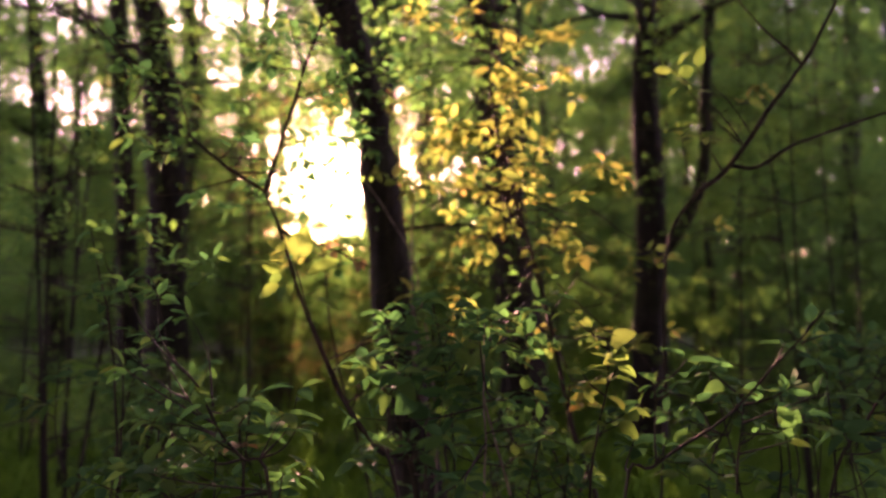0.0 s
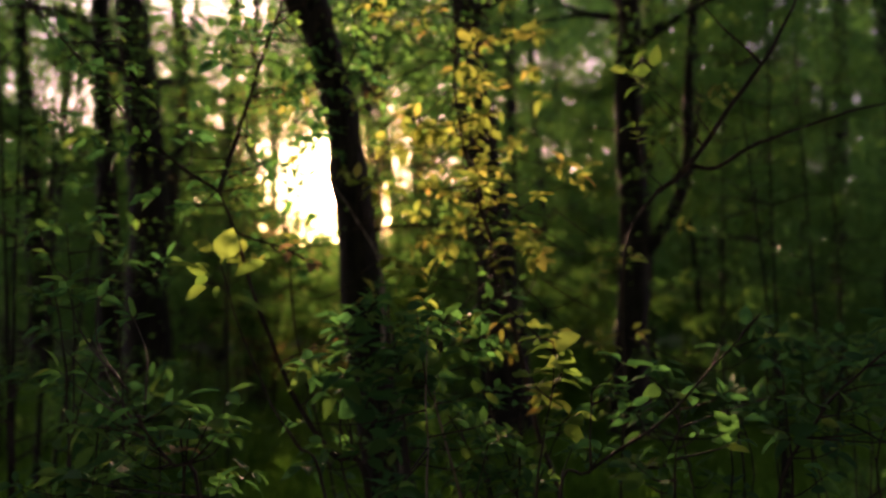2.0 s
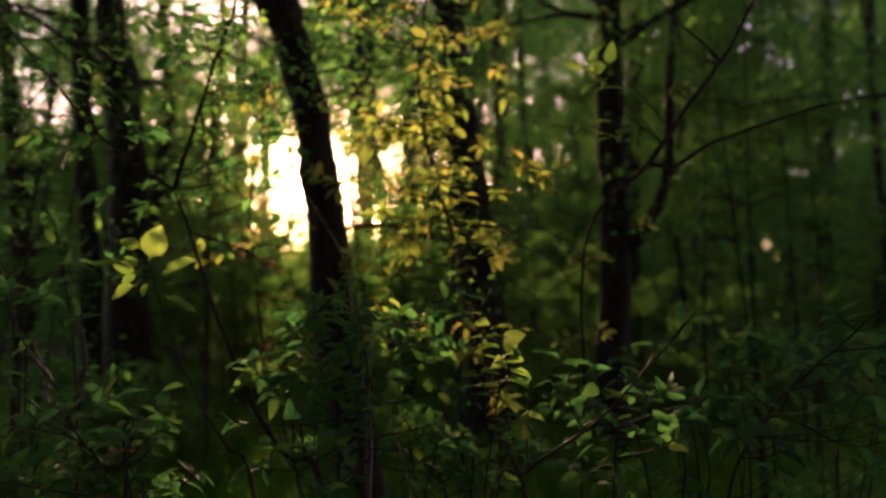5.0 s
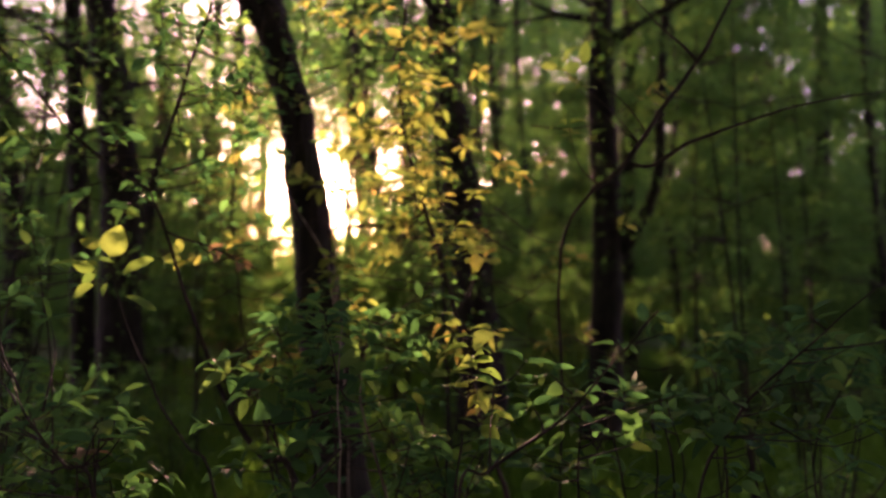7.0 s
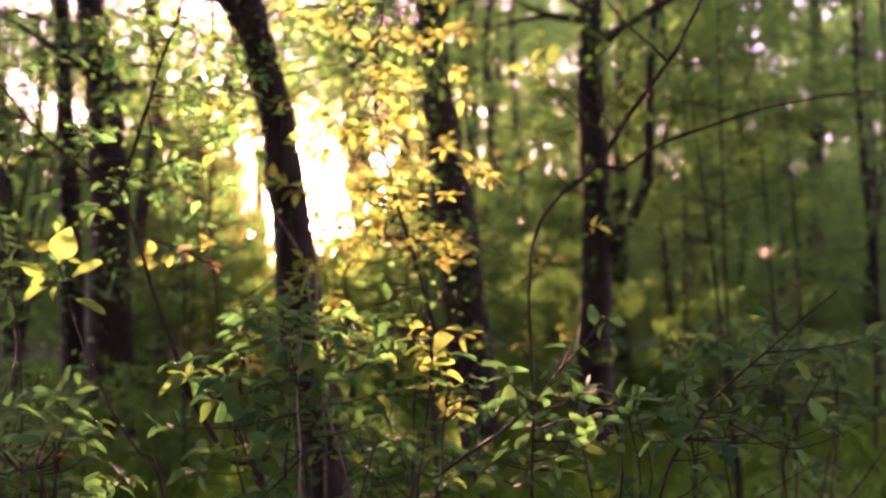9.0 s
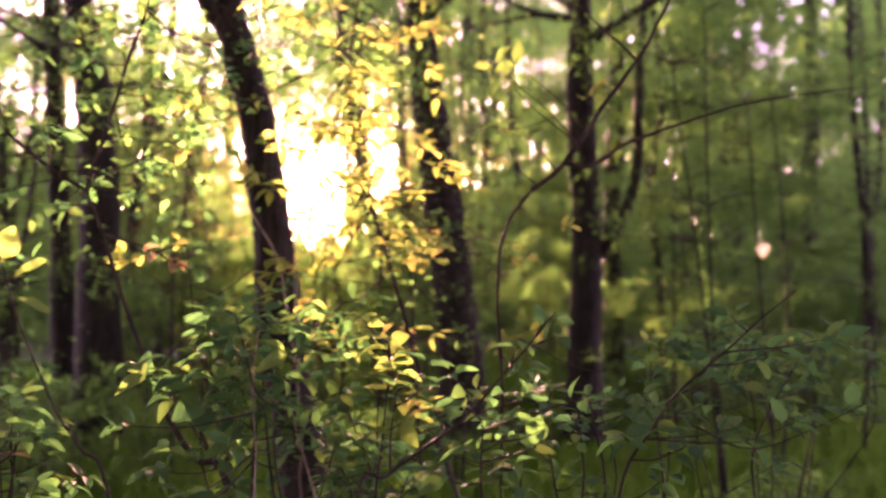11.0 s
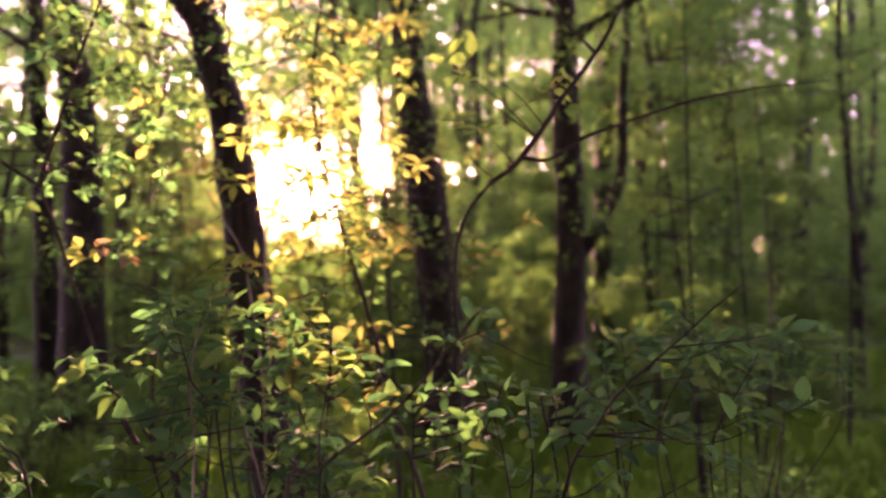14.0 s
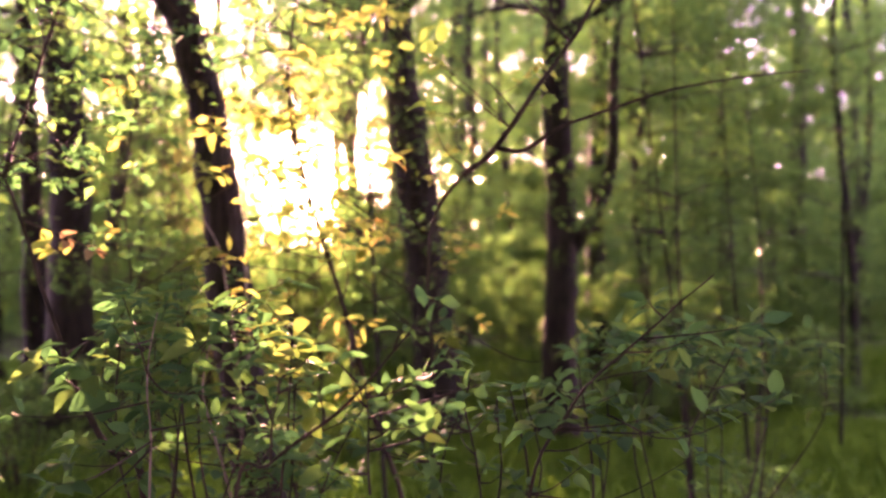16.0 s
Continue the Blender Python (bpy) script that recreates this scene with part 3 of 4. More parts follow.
    scatter(thin, [(-2.55, 5.0, 0, 20), (-2.9, 5.6, 1, 130), (-1.6, 6.2, 1, 250), (0.75, 5.7, 0, 75), (0.5, 5.0, 2, 10), (2.65, 6.6, 1, 200), (2.5, 5.0, 2, 300),
                   (3.3, 6.0, 0, 45), (4.3, 6.6, 1, 160), (-3.7, 6.5, 0, 15), (-2.2, 4.2, 2, 65), (0.45, 8.6, 1, 40), (-2.1, 9.0, 0, 110)] + [(-2.3, 8.2, 1, 190), (-0.45, 6.9, 2, 280)] + [(0.35 + SUN_WAY.x * d + o, SUN_WAY.y * d, k, 57 * d) for d, o, k in ((8.4, 0.55, 0), (9.6, 0.3, 1), (10.8, 0.9, 0), (11.6, -1.35, 1), (13.0, 0.4, 0), (14.6, -1.4, 1), (16.0, 1.0, 1))])
    # brown brushwood on both sides of the glade, low within it
    brush = [sapling(190 + k, h, st, lo, re, n, si, 0.5, "twiggy brown sapling with small bronze spring leaves", LEAF_BRONZE_SUN, BRUSH) for k, (h, st, lo, re, n, si) in enumerate((
        (4.8, 4, 1.5, 0.8, 1300, 0.05), (4.3, 5, 1.2, 0.7, 1100, 0.045), (1.8, 6, 0.15, 0.55, 1500, 0.045)))]
    rng = random.Random(44)
    at = [(d, a, rng.choice((0, 1))) for d, a in ((9.3, -0.6), (10.4, -1.3), (12.0, -0.6), (14.6, -0.55), (18.0, -0.7), (9.8, 1.4), (12.6, 1.5), (16.5, 1.6))]
    at += [(rng.uniform(8.5, 17), rng.uniform(-0.6, 1.4), 2) for i in range(3)]
    scatter(brush, [(SUN_WAY.x * d + a * math.cos(SUN_AZIMUTH), SUN_WAY.y * d - a * math.sin(SUN_AZIMUTH), k, rng.uniform(0, 360)) for d, a, k in at])
    # young trees whose crowns start above head height, away from the glade
    layered = [wood_tree(90 + k, h, th, 3.3, 20, 2.1, 170, 0.1) for k, (h, th) in enumerate(((8.0, 0.05), (9.0, 0.06)))]
    scatter(layered, [(0.36 * 9.4, 9.4, 0, 10), (0.45 * 11.2, 11.2, 0, 150), (0.64 * 9.8, 9.8, 1, 215), (0.34 * 12.8, 12.8, 1, 330), (-0.52 * 11.5, 11.5, 0, 120), (-0.42 * 14.5, 14.5, 1, 20)])

    # unseen tall trees added beside and behind the path, crowns blocking sky over it
    shade_trees = [wood_tree(95 + k, 14, 0.16, 7.2, 16, 4.2, 62, 0.4) for k in range(2)]
    rng = random.Random(52)
    stand = [(sx * (0.7 * y + 1.9 + o), y, rng.randrange(2), rng.uniform(0, 360)) for y, o in ((0.5, 0), (3.5, 0.2), (6.5, 0), (9.5, 0.3), (2.0, 4.0), (6.0, 4.2)) for sx in (-1, 1) if sx < 0 or y < 5]
    for d in (3.0, 7.0, 11.5):
        for i in range(int(d * 1.1) + 1):
            a = math.pi * (0.06 + 0.88 * i / int(d * 1.1)) + rng.uniform(-0.1, 0.1)
            stand.append((0.4 + d * math.cos(a), -d * math.sin(a), rng.randrange(2), rng.uniform(0, 360)))
    scatter(shade_trees, stand)


plant_wood()


def far_wood():
    """The leaves of the wood that closes the distance, with ragged gaps that widen upwards and an opening where the sun stands."""
    rs = np.random.RandomState(77)
    n, each = 6000, 36
    az, d = np.radians(rs.uniform(-46, 50, n)), rs.uniform(42, 70, n)
    up = rs.rand(n) ** 1.15 * np.radians(23) - 0.02
    holes = np.array([noise.noise(Vector((a * 16, e * 16, 2))) + 0.5 * noise.noise(Vector((a * 45, e * 45, 5))) for a, e in zip(az, up)])
    drop = up - SUN_HEIGHT
    off = np.degrees(np.hypot(az - SUN_AZIMUTH, np.where(drop < 0, 2 * drop, drop)))
    keep = (holes > -0.85 + 2.3 * np.clip(up, 0, 1) - np.interp(az, (-0.45, -0.28, -0.12, -0.03, 0.03, 0.2, 0.35), (-0.28, -0.18, -0.08, -0.05, 0.3, 0.3, 0.0))) & (rs.rand(n) < np.clip((off - 1.2) / np.where(az > SUN_AZIMUTH + 0.04, 1.8, 3.2), 0, 1))
    az, d, up = az[keep], d[keep], up[keep]
    # low growth that hides the ground far off
    m = 650
    az, d = np.concatenate([az, np.radians(rs.uniform(-48, 50, m))]), np.concatenate([d, rs.uniform(22, 40, m)])
    up = np.concatenate([up, np.arctan2(rs.uniform(0.3, 2.2, m) - 1.7, d[-m:])])
    c = np.stack([0.35 + d * np.sin(az), d * np.cos(az), 1.7 + d * np.tan(up)], 1)
    c = (c[:, None] + rs.normal(0, 1, (len(c), each, 3)) * np.array((0.8, 0.8, 0.6))).reshape(-1, 3)
    r = np.hypot(c[:, 0] - 0.35, c[:, 1])
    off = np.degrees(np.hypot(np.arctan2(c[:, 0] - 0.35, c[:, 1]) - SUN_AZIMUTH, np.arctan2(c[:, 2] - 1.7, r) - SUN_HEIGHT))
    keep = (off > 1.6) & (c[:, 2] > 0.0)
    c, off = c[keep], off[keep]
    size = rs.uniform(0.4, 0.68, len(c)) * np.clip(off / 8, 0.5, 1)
    # nearer the sun more leaves are bronze: its warm glow put into colour
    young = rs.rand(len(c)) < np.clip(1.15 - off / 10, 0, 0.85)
    for pick, leaf, label in ((~young, LEAF_FAR, "dense green leaves of the distant wood with ragged sky gaps"), (young, LEAF_BRONZE_SUN, "distant leaves round the low sun, coloured bronze for its warm glow")):
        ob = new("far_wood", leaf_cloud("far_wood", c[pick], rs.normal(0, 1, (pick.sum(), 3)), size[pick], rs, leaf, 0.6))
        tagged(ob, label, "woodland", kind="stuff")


def wood_around():
    """Unseen leaves added at the sides and back of the path, to block light."""
    rs = np.random.RandomState(78)
    n, each = 1500, 16
    a, d = np.radians(rs.uniform(78, 282, n)), rs.uniform(13, 24, n)
    c = np.stack([0.4 + d * np.sin(a), d * np.cos(a), rs.uniform(0.2, 11, n)], 1)
    c = (c[:, None] + rs.normal(0, 0.8, (n, each, 3))).reshape(-1, 3)
    c = c[c[:, 2] > 0]
    ob = new("wood_around", leaf_cloud("wood_around", c, rs.normal(0, 1, c.shape), rs.uniform(0.5, 0.8, len(c)), rs, LEAF_FAR, 0.6))
    tagged(ob, "unseen green leaves added around the path to block light", "woodland", kind="stuff")


far_wood()
wood_around()


# ---- undergrowth ----
def bush(seed, height, wide, count, size):
    rng, rs = random.Random(seed), np.random.RandomState(seed)
    top = thing("undergrowth_bush", (0, 0, 0), "low green woodland bush with small fresh leaves", "bush", "undergrowth of the wood")
    lines, tubes = [], []
    for k in range(count):
        a, r, h = rng.uniform(0, 2 * math.pi), wide * rng.uniform(0.3, 1), height * rng.uniform(0.6, 1.1)
        d = Vector((math.cos(a), math.sin(a), 0))
        line = smooth_line([Vector((0, 0, -0.05)) + d * 0.05, d * r * 0.35 + Vector((0, 0, h * 0.6)), d * r + Vector((0, 0, h))], 4)
        tubes.append(tube(line, lambda u: 0.008 * (1 - 0.8 * u), 3))
        lines.append(line)
    part("branchwork", join("branchwork", tubes, TWIG), top)["kind"] = "stuff"
    c, w, s = foliage(lines, 75, 0.12, 0.5, size * 1.15, rs)
    c[:, 2] = np.maximum(c[:, 2], 0.03)
    part("crown", leaf_cloud("crown", c, w, s, rs, LEAF_FAR), top)
    return top


def plant_bushes():
    kinds = [bush(70 + k, h, w, n, s) for k, (h, w, n, s) in enumerate(((0.7, 0.5, 9, 0.05), (1.0, 0.6, 10, 0.055), (1.4, 0.7, 11, 0.06), (0.45, 0.5, 8, 0.045), (1.9, 0.8, 10, 0.065), (2.4, 0.8, 15, 0.07)))]
    rng = random.Random(9)
    at = []
    for i in range(190):
        y = 6.4 + 28 * rng.random() ** 1.5
        x = rng.uniform(-0.7, 0.8) * (y + 1.0)
        if x > 0.1 * y and y < 7.7:
            continue
        k = rng.choice((0, 3)) if y < 10.5 or sun_gap(x, y, 0.8) else rng.randrange(5)
        at.append((x, y, k, rng.uniform(0, 360)))
    # leafy low growth on both sides of the strip of open grass
    for i in range(12):
        y = rng.uniform(7.7, 9.6)
        at.append((0.35 + rng.uniform(0.2, 0.62) * y, y, rng.choice((0, 1, 1)), rng.uniform(0, 360)))
    for i in range(6):
        y = rng.uniform(3.2, 4.6)
        at.append((0.35 + rng.uniform(0.3, 0.62) * y, y, rng.choice((0, 3)), rng.uniform(0, 360)))
    for i in range(4):
        y = rng.uniform(5.2, 7.0)
        at.append((0.2 - rng.uniform(0.22, 0.5) * y, y, rng.choice((0, 1)), rng.uniform(0, 360)))
    # taller growth in the glade, below the sun
    at += [(x, y, k, 70 * x) for x, y, k in ((-2.7, 8.6, 5), (-2.3, 9.4, 5), (-1.85, 8.6, 5), (-1.5, 9.2, 5), (-1.0, 9.5, 5), (-0.6, 8.9, 5), (-0.1, 9.4, 5), (0.4, 9.0, 4))]
    scatter(kinds, at)


plant_bushes()


# ---- the shrubs near the camera ----
A_STEM = [
    (-0.098, 1.567, 1.264),
    (-0.156, 1.563, 1.372),
    (-0.219, 1.559, 1.475),
    (-0.282, 1.552, 1.635),
    (-0.313, 1.548, 1.738),
]
A_LEAVES = [
    (-0.311, 1.548, 1.741, -0.284, 1.534, 1.811, 0.1),
    (-0.325, 1.547, 1.766, -0.364, 1.536, 1.786, 0.35),
    (-0.334, 1.549, 1.72, -0.378, 1.538, 1.733, 0.3),
    (-0.334, 1.549, 1.715, -0.362, 1.54, 1.7, 0.3),
    (-0.334, 1.55, 1.695, -0.387, 1.541, 1.67, 0.5),
    (-0.292, 1.549, 1.713, -0.212, 1.537, 1.738, 0.55),
    (-0.322, 1.548, 1.731, -0.424, 1.548, 1.747, 0.95),
    (-0.313, 1.549, 1.698, -0.323, 1.541, 1.67, 0.2),
    (-0.282, 1.55, 1.675, -0.219, 1.552, 1.633, 0.9),
]
shoot = shrub("slender shrub shoot with pale yellow green leaves at its tip", [(A_STEM, 0.0045)], [], 101, "shrubs in front")
for k, (ax, ay, az, bx, by, bz, up) in enumerate(A_LEAVES):
    single_leaf(shoot.children[0], shoot.location, (ax, ay, az), (bx, by, bz), (0.25 - 0.1 * k, -1 + up, up), LEAVES_LIME[(2, 0, 4)[k % 3]])
B_STEM = [
    (-0.387, 1.671, 1.234),
    (-0.449, 1.668, 1.301),
    (-0.491, 1.667, 1.35),
    (-0.511, 1.613, 1.432),
]
B_SPRAYS = [
    (-0.402, 1.561, 1.458, 5.0, 0.052),
    (-0.31, 1.609, 1.473, 3.0, 0.073),
    (-0.345, 1.612, 1.414, 4.0, 0.083),
    (-0.528, 1.663, 1.429, 4.0, 0.061),
    (-0.717, 1.767, 1.373, 4.0, 0.065),
    (-0.6, 1.769, 1.315, 5.0, 0.065),
    (-0.799, 1.863, 1.484, 4.0, 0.062),
    (-0.51, 1.667, 1.35, 4.0, 0.049),
    (-0.652, 1.766, 1.392, 4.0, 0.052),
    (-0.32, 1.664, 1.381, 3.0, 0.055),
    (-0.717, 1.772, 1.263, 6.0, 0.065),
    (-0.4, 1.872, 1.223, 5.0, 0.062),
    (-0.789, 2.055, 1.673, 5.0, 0.061),
    (-0.881, 2.054, 1.703, 5.0, 0.061),
    (-0.768, 1.96, 1.558, 5.0, 0.058),
    (-0.942, 2.06, 1.581, 4.0, 0.061),
    (-0.743, 2.158, 1.607, 4.0, 0.058),
    (-0.756, 1.773, 1.263, 5.0, 0.058),
]
shrub("low shrub with broad fresh green leaves", [(B_STEM, 0.006)], B_SPRAYS, 102, "shrubs in front")
DRY_STEM = [
    (-0.477, 1.976, 1.138),
    (-0.499, 1.974, 1.196),
    (-0.524, 1.972, 1.247),
]
DRY_SPRAYS = [
    (-0.533, 1.971, 1.262, 2.0, 0.061),
]
DRY_LEAVES = [leaf_mesh("leaf", 0.6, 0.5, 0.4, LEAF_DRY, 0.75)]
withered = shrub("bare little shoot with a withered pinkish leaf", [(DRY_STEM, 0.003)], DRY_SPRAYS, 110, "shrubs in front", DRY_LEAVES)
C_STEM = [
    (-0.095, 2.376, 1.09),
    (-0.2, 2.424, 1.148),
    (-0.292, 2.47, 1.246),
    (-0.377, 2.515, 1.386),
    (-0.485, 2.555, 1.627),
    (-0.561, 2.545, 1.875),
    (-0.613, 2.539, 2.008),
]
C_UP = [
    (-0.613, 2.539, 2.008),
    (-0.552, 2.53, 2.199),
    (-0.476, 2.519, 2.428),
    (-0.4, 2.509, 2.657),
    (-0.353, 2.5, 2.828),
]
C_LEFT = [
    (-0.613, 2.539, 2.008),
    (-0.714, 2.537, 2.075),
    (-0.867, 2.533, 2.199),
    (-1.001, 2.527, 2.351),
    (-1.135, 2.521, 2.513),
    (-1.269, 2.516, 2.656),
]
C_TWIG = [
    (-0.558, 2.545, 1.871),
    (-0.455, 2.506, 1.835),
    (-0.354, 2.476, 1.8),
    (-0.228, 2.448, 1.744),
]
C_TWIG_FORK = [
    (-0.354, 2.476, 1.8),
    (-0.294, 2.495, 1.823),
    (-0.227, 2.544, 1.818),
]
C_SPRAYS = [
    (-0.228, 2.008, 1.496, 4.0, 0.089),
    (-0.117, 2.059, 1.452, 4.0, 0.092),
    (-0.078, 2.112, 1.383, 3.0, 0.11),
    (-0.163, 2.061, 1.414, 4.0, 0.076),
    (0.011, 2.16, 1.416, 6.0, 0.072),
    (-0.005, 2.164, 1.32, 6.0, 0.072),
    (0.027, 2.156, 1.496, 5.0, 0.072),
    (0.059, 2.151, 1.608, 6.0, 0.067),
    (-0.043, 2.2, 1.647, 7.0, 0.069),
    (-0.091, 2.253, 1.603, 5.0, 0.071),
    (-0.229, 2.16, 1.463, 4.0, 0.072),
    (0.005, 2.066, 1.277, 6.0, 0.076),
    (-0.085, 2.169, 1.223, 5.0, 0.072),
    (0.091, 2.161, 1.384, 6.0, 0.064),
    (-0.197, 2.17, 1.239, 5.0, 0.064),
    (0.021, 2.071, 1.155, 5.0, 0.069),
    (-0.245, 2.173, 1.175, 4.0, 0.072),
    (-0.15, 2.258, 1.502, 5.0, 0.067),
]
C_HIGH = [
    (-0.696, 2.53, 2.227, 5.0, 0.069),
    (-0.476, 2.529, 2.208, 5.0, 0.069),
    (-0.877, 2.526, 2.361, 5.0, 0.076),
    (-1.058, 2.525, 2.408, 4.0, 0.069),
    (-1.129, 2.634, 2.218, 4.0, 0.071),
    (-0.791, 2.52, 2.475, 4.0, 0.065),
    (-0.653, 2.618, 2.486, 5.0, 0.071),
    (-0.397, 2.72, 2.393, 5.0, 0.062),
    (-0.905, 2.533, 2.199, 4.0, 0.065),
    (-0.454, 2.611, 2.615, 5.0, 0.067),
    (-0.645, 2.712, 2.63, 5.0, 0.07),
    (-1.169, 2.619, 2.575, 4.0, 0.067),
    (-0.376, 2.827, 2.237, 4.0, 0.06),
    (-0.479, 2.733, 2.115, 5.0, 0.062),
    (-0.857, 2.542, 1.998, 4.0, 0.069),
    (-1.148, 2.642, 2.04, 4.0, 0.071),
]
forked = shrub("tall forked shrub with thin dark branches and green leaves", [(C_STEM, 0.014), (C_UP, 0.008), (C_LEFT, 0.007), (C_TWIG, 0.005), (C_TWIG_FORK, 0.003)], C_SPRAYS + C_HIGH, 103, "shrubs in front", fill=(34, 1.95, 0.2, 0.062))
rng = random.Random(310)
for x, y, z in ((-0.37, 2.47, 1.79), (-0.28, 2.45, 1.76)):
    spray(forked, forked.location, (x - 0.05, y, z + 0.03), (x, y, z), 3, 0.045, DRY_LEAVES, rng)
I_STEM = [
    (-0.327, 3.395, 0.722),
    (-0.403, 3.381, 1.049),
    (-0.505, 3.364, 1.451),
    (-0.535, 3.351, 1.753),
    (-0.556, 3.337, 2.055),
    (-0.519, 3.324, 2.357),
    (-0.469, 3.311, 2.634),
    (-0.415, 3.346, 2.955),
]
I_SPRAYS = [
    (-0.412, 3.211, 2.63, 5.0, 0.068),
    (-0.533, 3.223, 2.362, 5.0, 0.068),
    (-0.43, 3.231, 2.167, 5.0, 0.068),
    (-0.582, 3.24, 1.996, 5.0, 0.068),
    (-0.386, 3.24, 1.971, 4.0, 0.068),
    (-0.484, 3.245, 1.874, 5.0, 0.068),
    (-0.362, 3.219, 2.435, 4.0, 0.064),
    (-0.655, 3.235, 2.118, 5.0, 0.068),
    (-0.729, 3.232, 2.215, 5.0, 0.068),
    (-0.604, 3.147, 1.845, 5.0, 0.071),
    (-0.459, 3.249, 1.776, 5.0, 0.068),
]
shrub("twiggy shrub with small green leaves lit from behind", [(I_STEM, 0.007)], I_SPRAYS, 111, "shrubs in front", LEAVES, (40, 1.6, 0.26, 0.056))
PALE_STEM = [
    (-0.138, 3.92, 0.581),
    (-0.147, 3.896, 1.12),
    (-0.163, 3.873, 1.645),
    (-0.166, 3.861, 1.907),
    (-0.16, 3.854, 2.082),
    (-0.181, 3.845, 2.286),
]
PALE_TOP = [
    (-0.16, 3.857, 1.994),
    (-0.101, 3.87, 2.142),
    (-0.075, 3.902, 2.324),
]
shrub("slim pale upright stick beside the leaning trunk", [(PALE_STEM, 0.014), (PALE_TOP, 0.005)], [], 112, "shrubs in front", bark_material=BARK_PALE)
CROSS_STEM = [
    (-0.04, 3.3, 1.2),
    (-0.1, 3.3, 1.62),
    (-0.143, 3.3, 1.82),
    (-0.26, 3.3, 2.02),
    (-0.35, 3.32, 2.15),
]
shrub("thin pale bare shoot slanting across the leaning trunk", [(CROSS_STEM, 0.0065, 0.6)], [], 113, "shrubs in front", bark_material=BARK_PALE)
D_STEM = [
    (0.106, 1.921, 1.154),
    (0.105, 1.914, 1.309),
    (0.102, 1.906, 1.478),
    (0.109, 1.951, 1.588),
]
D_STEM2 = [
    (0.204, 2.275, 1.05),
    (0.162, 2.268, 1.201),
    (0.123, 2.261, 1.368),
    (0.143, 2.305, 1.515),
    (0.255, 2.348, 1.634),
]
D_STEM3 = [
    (0.398, 2.02, 1.124),
    (0.415, 2.012, 1.288),
    (0.429, 1.956, 1.429),
    (0.433, 1.951, 1.545),
]
D_SPRAYS = [
    (0.343, 2.346, 1.666, 4.0, 0.088),
    (0.238, 2.35, 1.599, 5.0, 0.063),
    (0.291, 2.352, 1.538, 4.0, 0.074),
    (0.139, 2.155, 1.504, 4.0, 0.088),
    (0.144, 2.251, 1.603, 6.0, 0.064),
    (0.062, 2.349, 1.669, 5.0, 0.07),
    (0.203, 2.354, 1.529, 5.0, 0.063),
    (0.256, 2.356, 1.459, 5.0, 0.063),
    (0.221, 2.363, 1.318, 5.0, 0.063),
    (0.304, 2.259, 1.385, 6.0, 0.064),
    (0.355, 2.265, 1.251, 6.0, 0.067),
    (0.254, 2.268, 1.184, 5.0, 0.067),
    (0.136, 2.267, 1.234, 5.0, 0.06),
    (0.412, 2.167, 1.192, 5.0, 0.064),
]
D_SPRAYS2 = [
    (0.436, 1.951, 1.538, 5.0, 0.073),
    (0.392, 1.95, 1.56, 3.0, 0.064),
    (0.458, 1.954, 1.473, 4.0, 0.061),
    (0.375, 2.005, 1.452, 4.0, 0.06),
    (0.48, 1.959, 1.357, 5.0, 0.061),
    (0.348, 2.048, 1.613, 4.0, 0.061),
]
shrub("green leafy shrub with a pale upright stem", [(D_STEM, 0.0045), (D_STEM2, 0.005)], D_SPRAYS, 104, "shrubs in front", bark_material=BARK_PALE, fill=(14, 1.0, 0.14, 0.06))
shrub("small shrub with sunlit yellow green leaves", [(D_STEM3, 0.005)], D_SPRAYS2, 105, "shrubs in front", LEAVES_LIME)
E_STEM = [
    (0.652, 3.184, 0.782),
    (0.545, 3.171, 1.089),
    (0.453, 3.055, 1.475),
    (0.358, 2.99, 1.816),
    (0.279, 2.979, 2.086),
    (0.218, 3.018, 2.344),
    (0.199, 3.107, 2.602),
    (0.235, 3.19, 2.973),
]
E_SPRAYS = [
    (0.306, 2.426, 2.132, 2.0, 0.062),
    (0.304, 2.729, 2.079, 4.0, 0.078),
    (0.369, 2.781, 2.019, 4.0, 0.067),
    (0.42, 2.635, 1.902, 5.0, 0.075),
    (0.189, 3.021, 2.276, 6.0, 0.073),
    (0.077, 3.22, 2.338, 6.0, 0.073),
    (-0.008, 3.223, 2.284, 5.0, 0.088),
    (0.27, 3.109, 2.531, 7.0, 0.08),
    (0.211, 3.206, 2.619, 6.0, 0.078),
    (0.372, 3.014, 2.402, 6.0, 0.073),
]
E_SPRAYS2 = [
    (0.578, 2.624, 2.121, 5.0, 0.067),
    (0.638, 2.626, 2.077, 4.0, 0.064),
    (0.499, 2.63, 2.012, 4.0, 0.067),
    (0.38, 2.638, 1.853, 4.0, 0.067),
    (0.137, 2.843, 1.8, 5.0, 0.073),
    (0.03, 2.845, 1.768, 5.0, 0.068),
    (0.155, 3.03, 2.081, 6.0, 0.069),
    (0.201, 3.035, 1.967, 5.0, 0.069),
    (0.337, 3.018, 2.322, 6.0, 0.069),
    (0.082, 3.13, 2.105, 5.0, 0.066),
    (0.035, 3.135, 1.987, 5.0, 0.066),
    (0.245, 2.926, 2.146, 5.0, 0.066),
    (0.113, 3.194, 2.899, 4.0, 0.078),
    (0.48, 3.196, 2.783, 5.0, 0.103),
    (0.553, 3.196, 2.773, 2.0, 0.083),
]
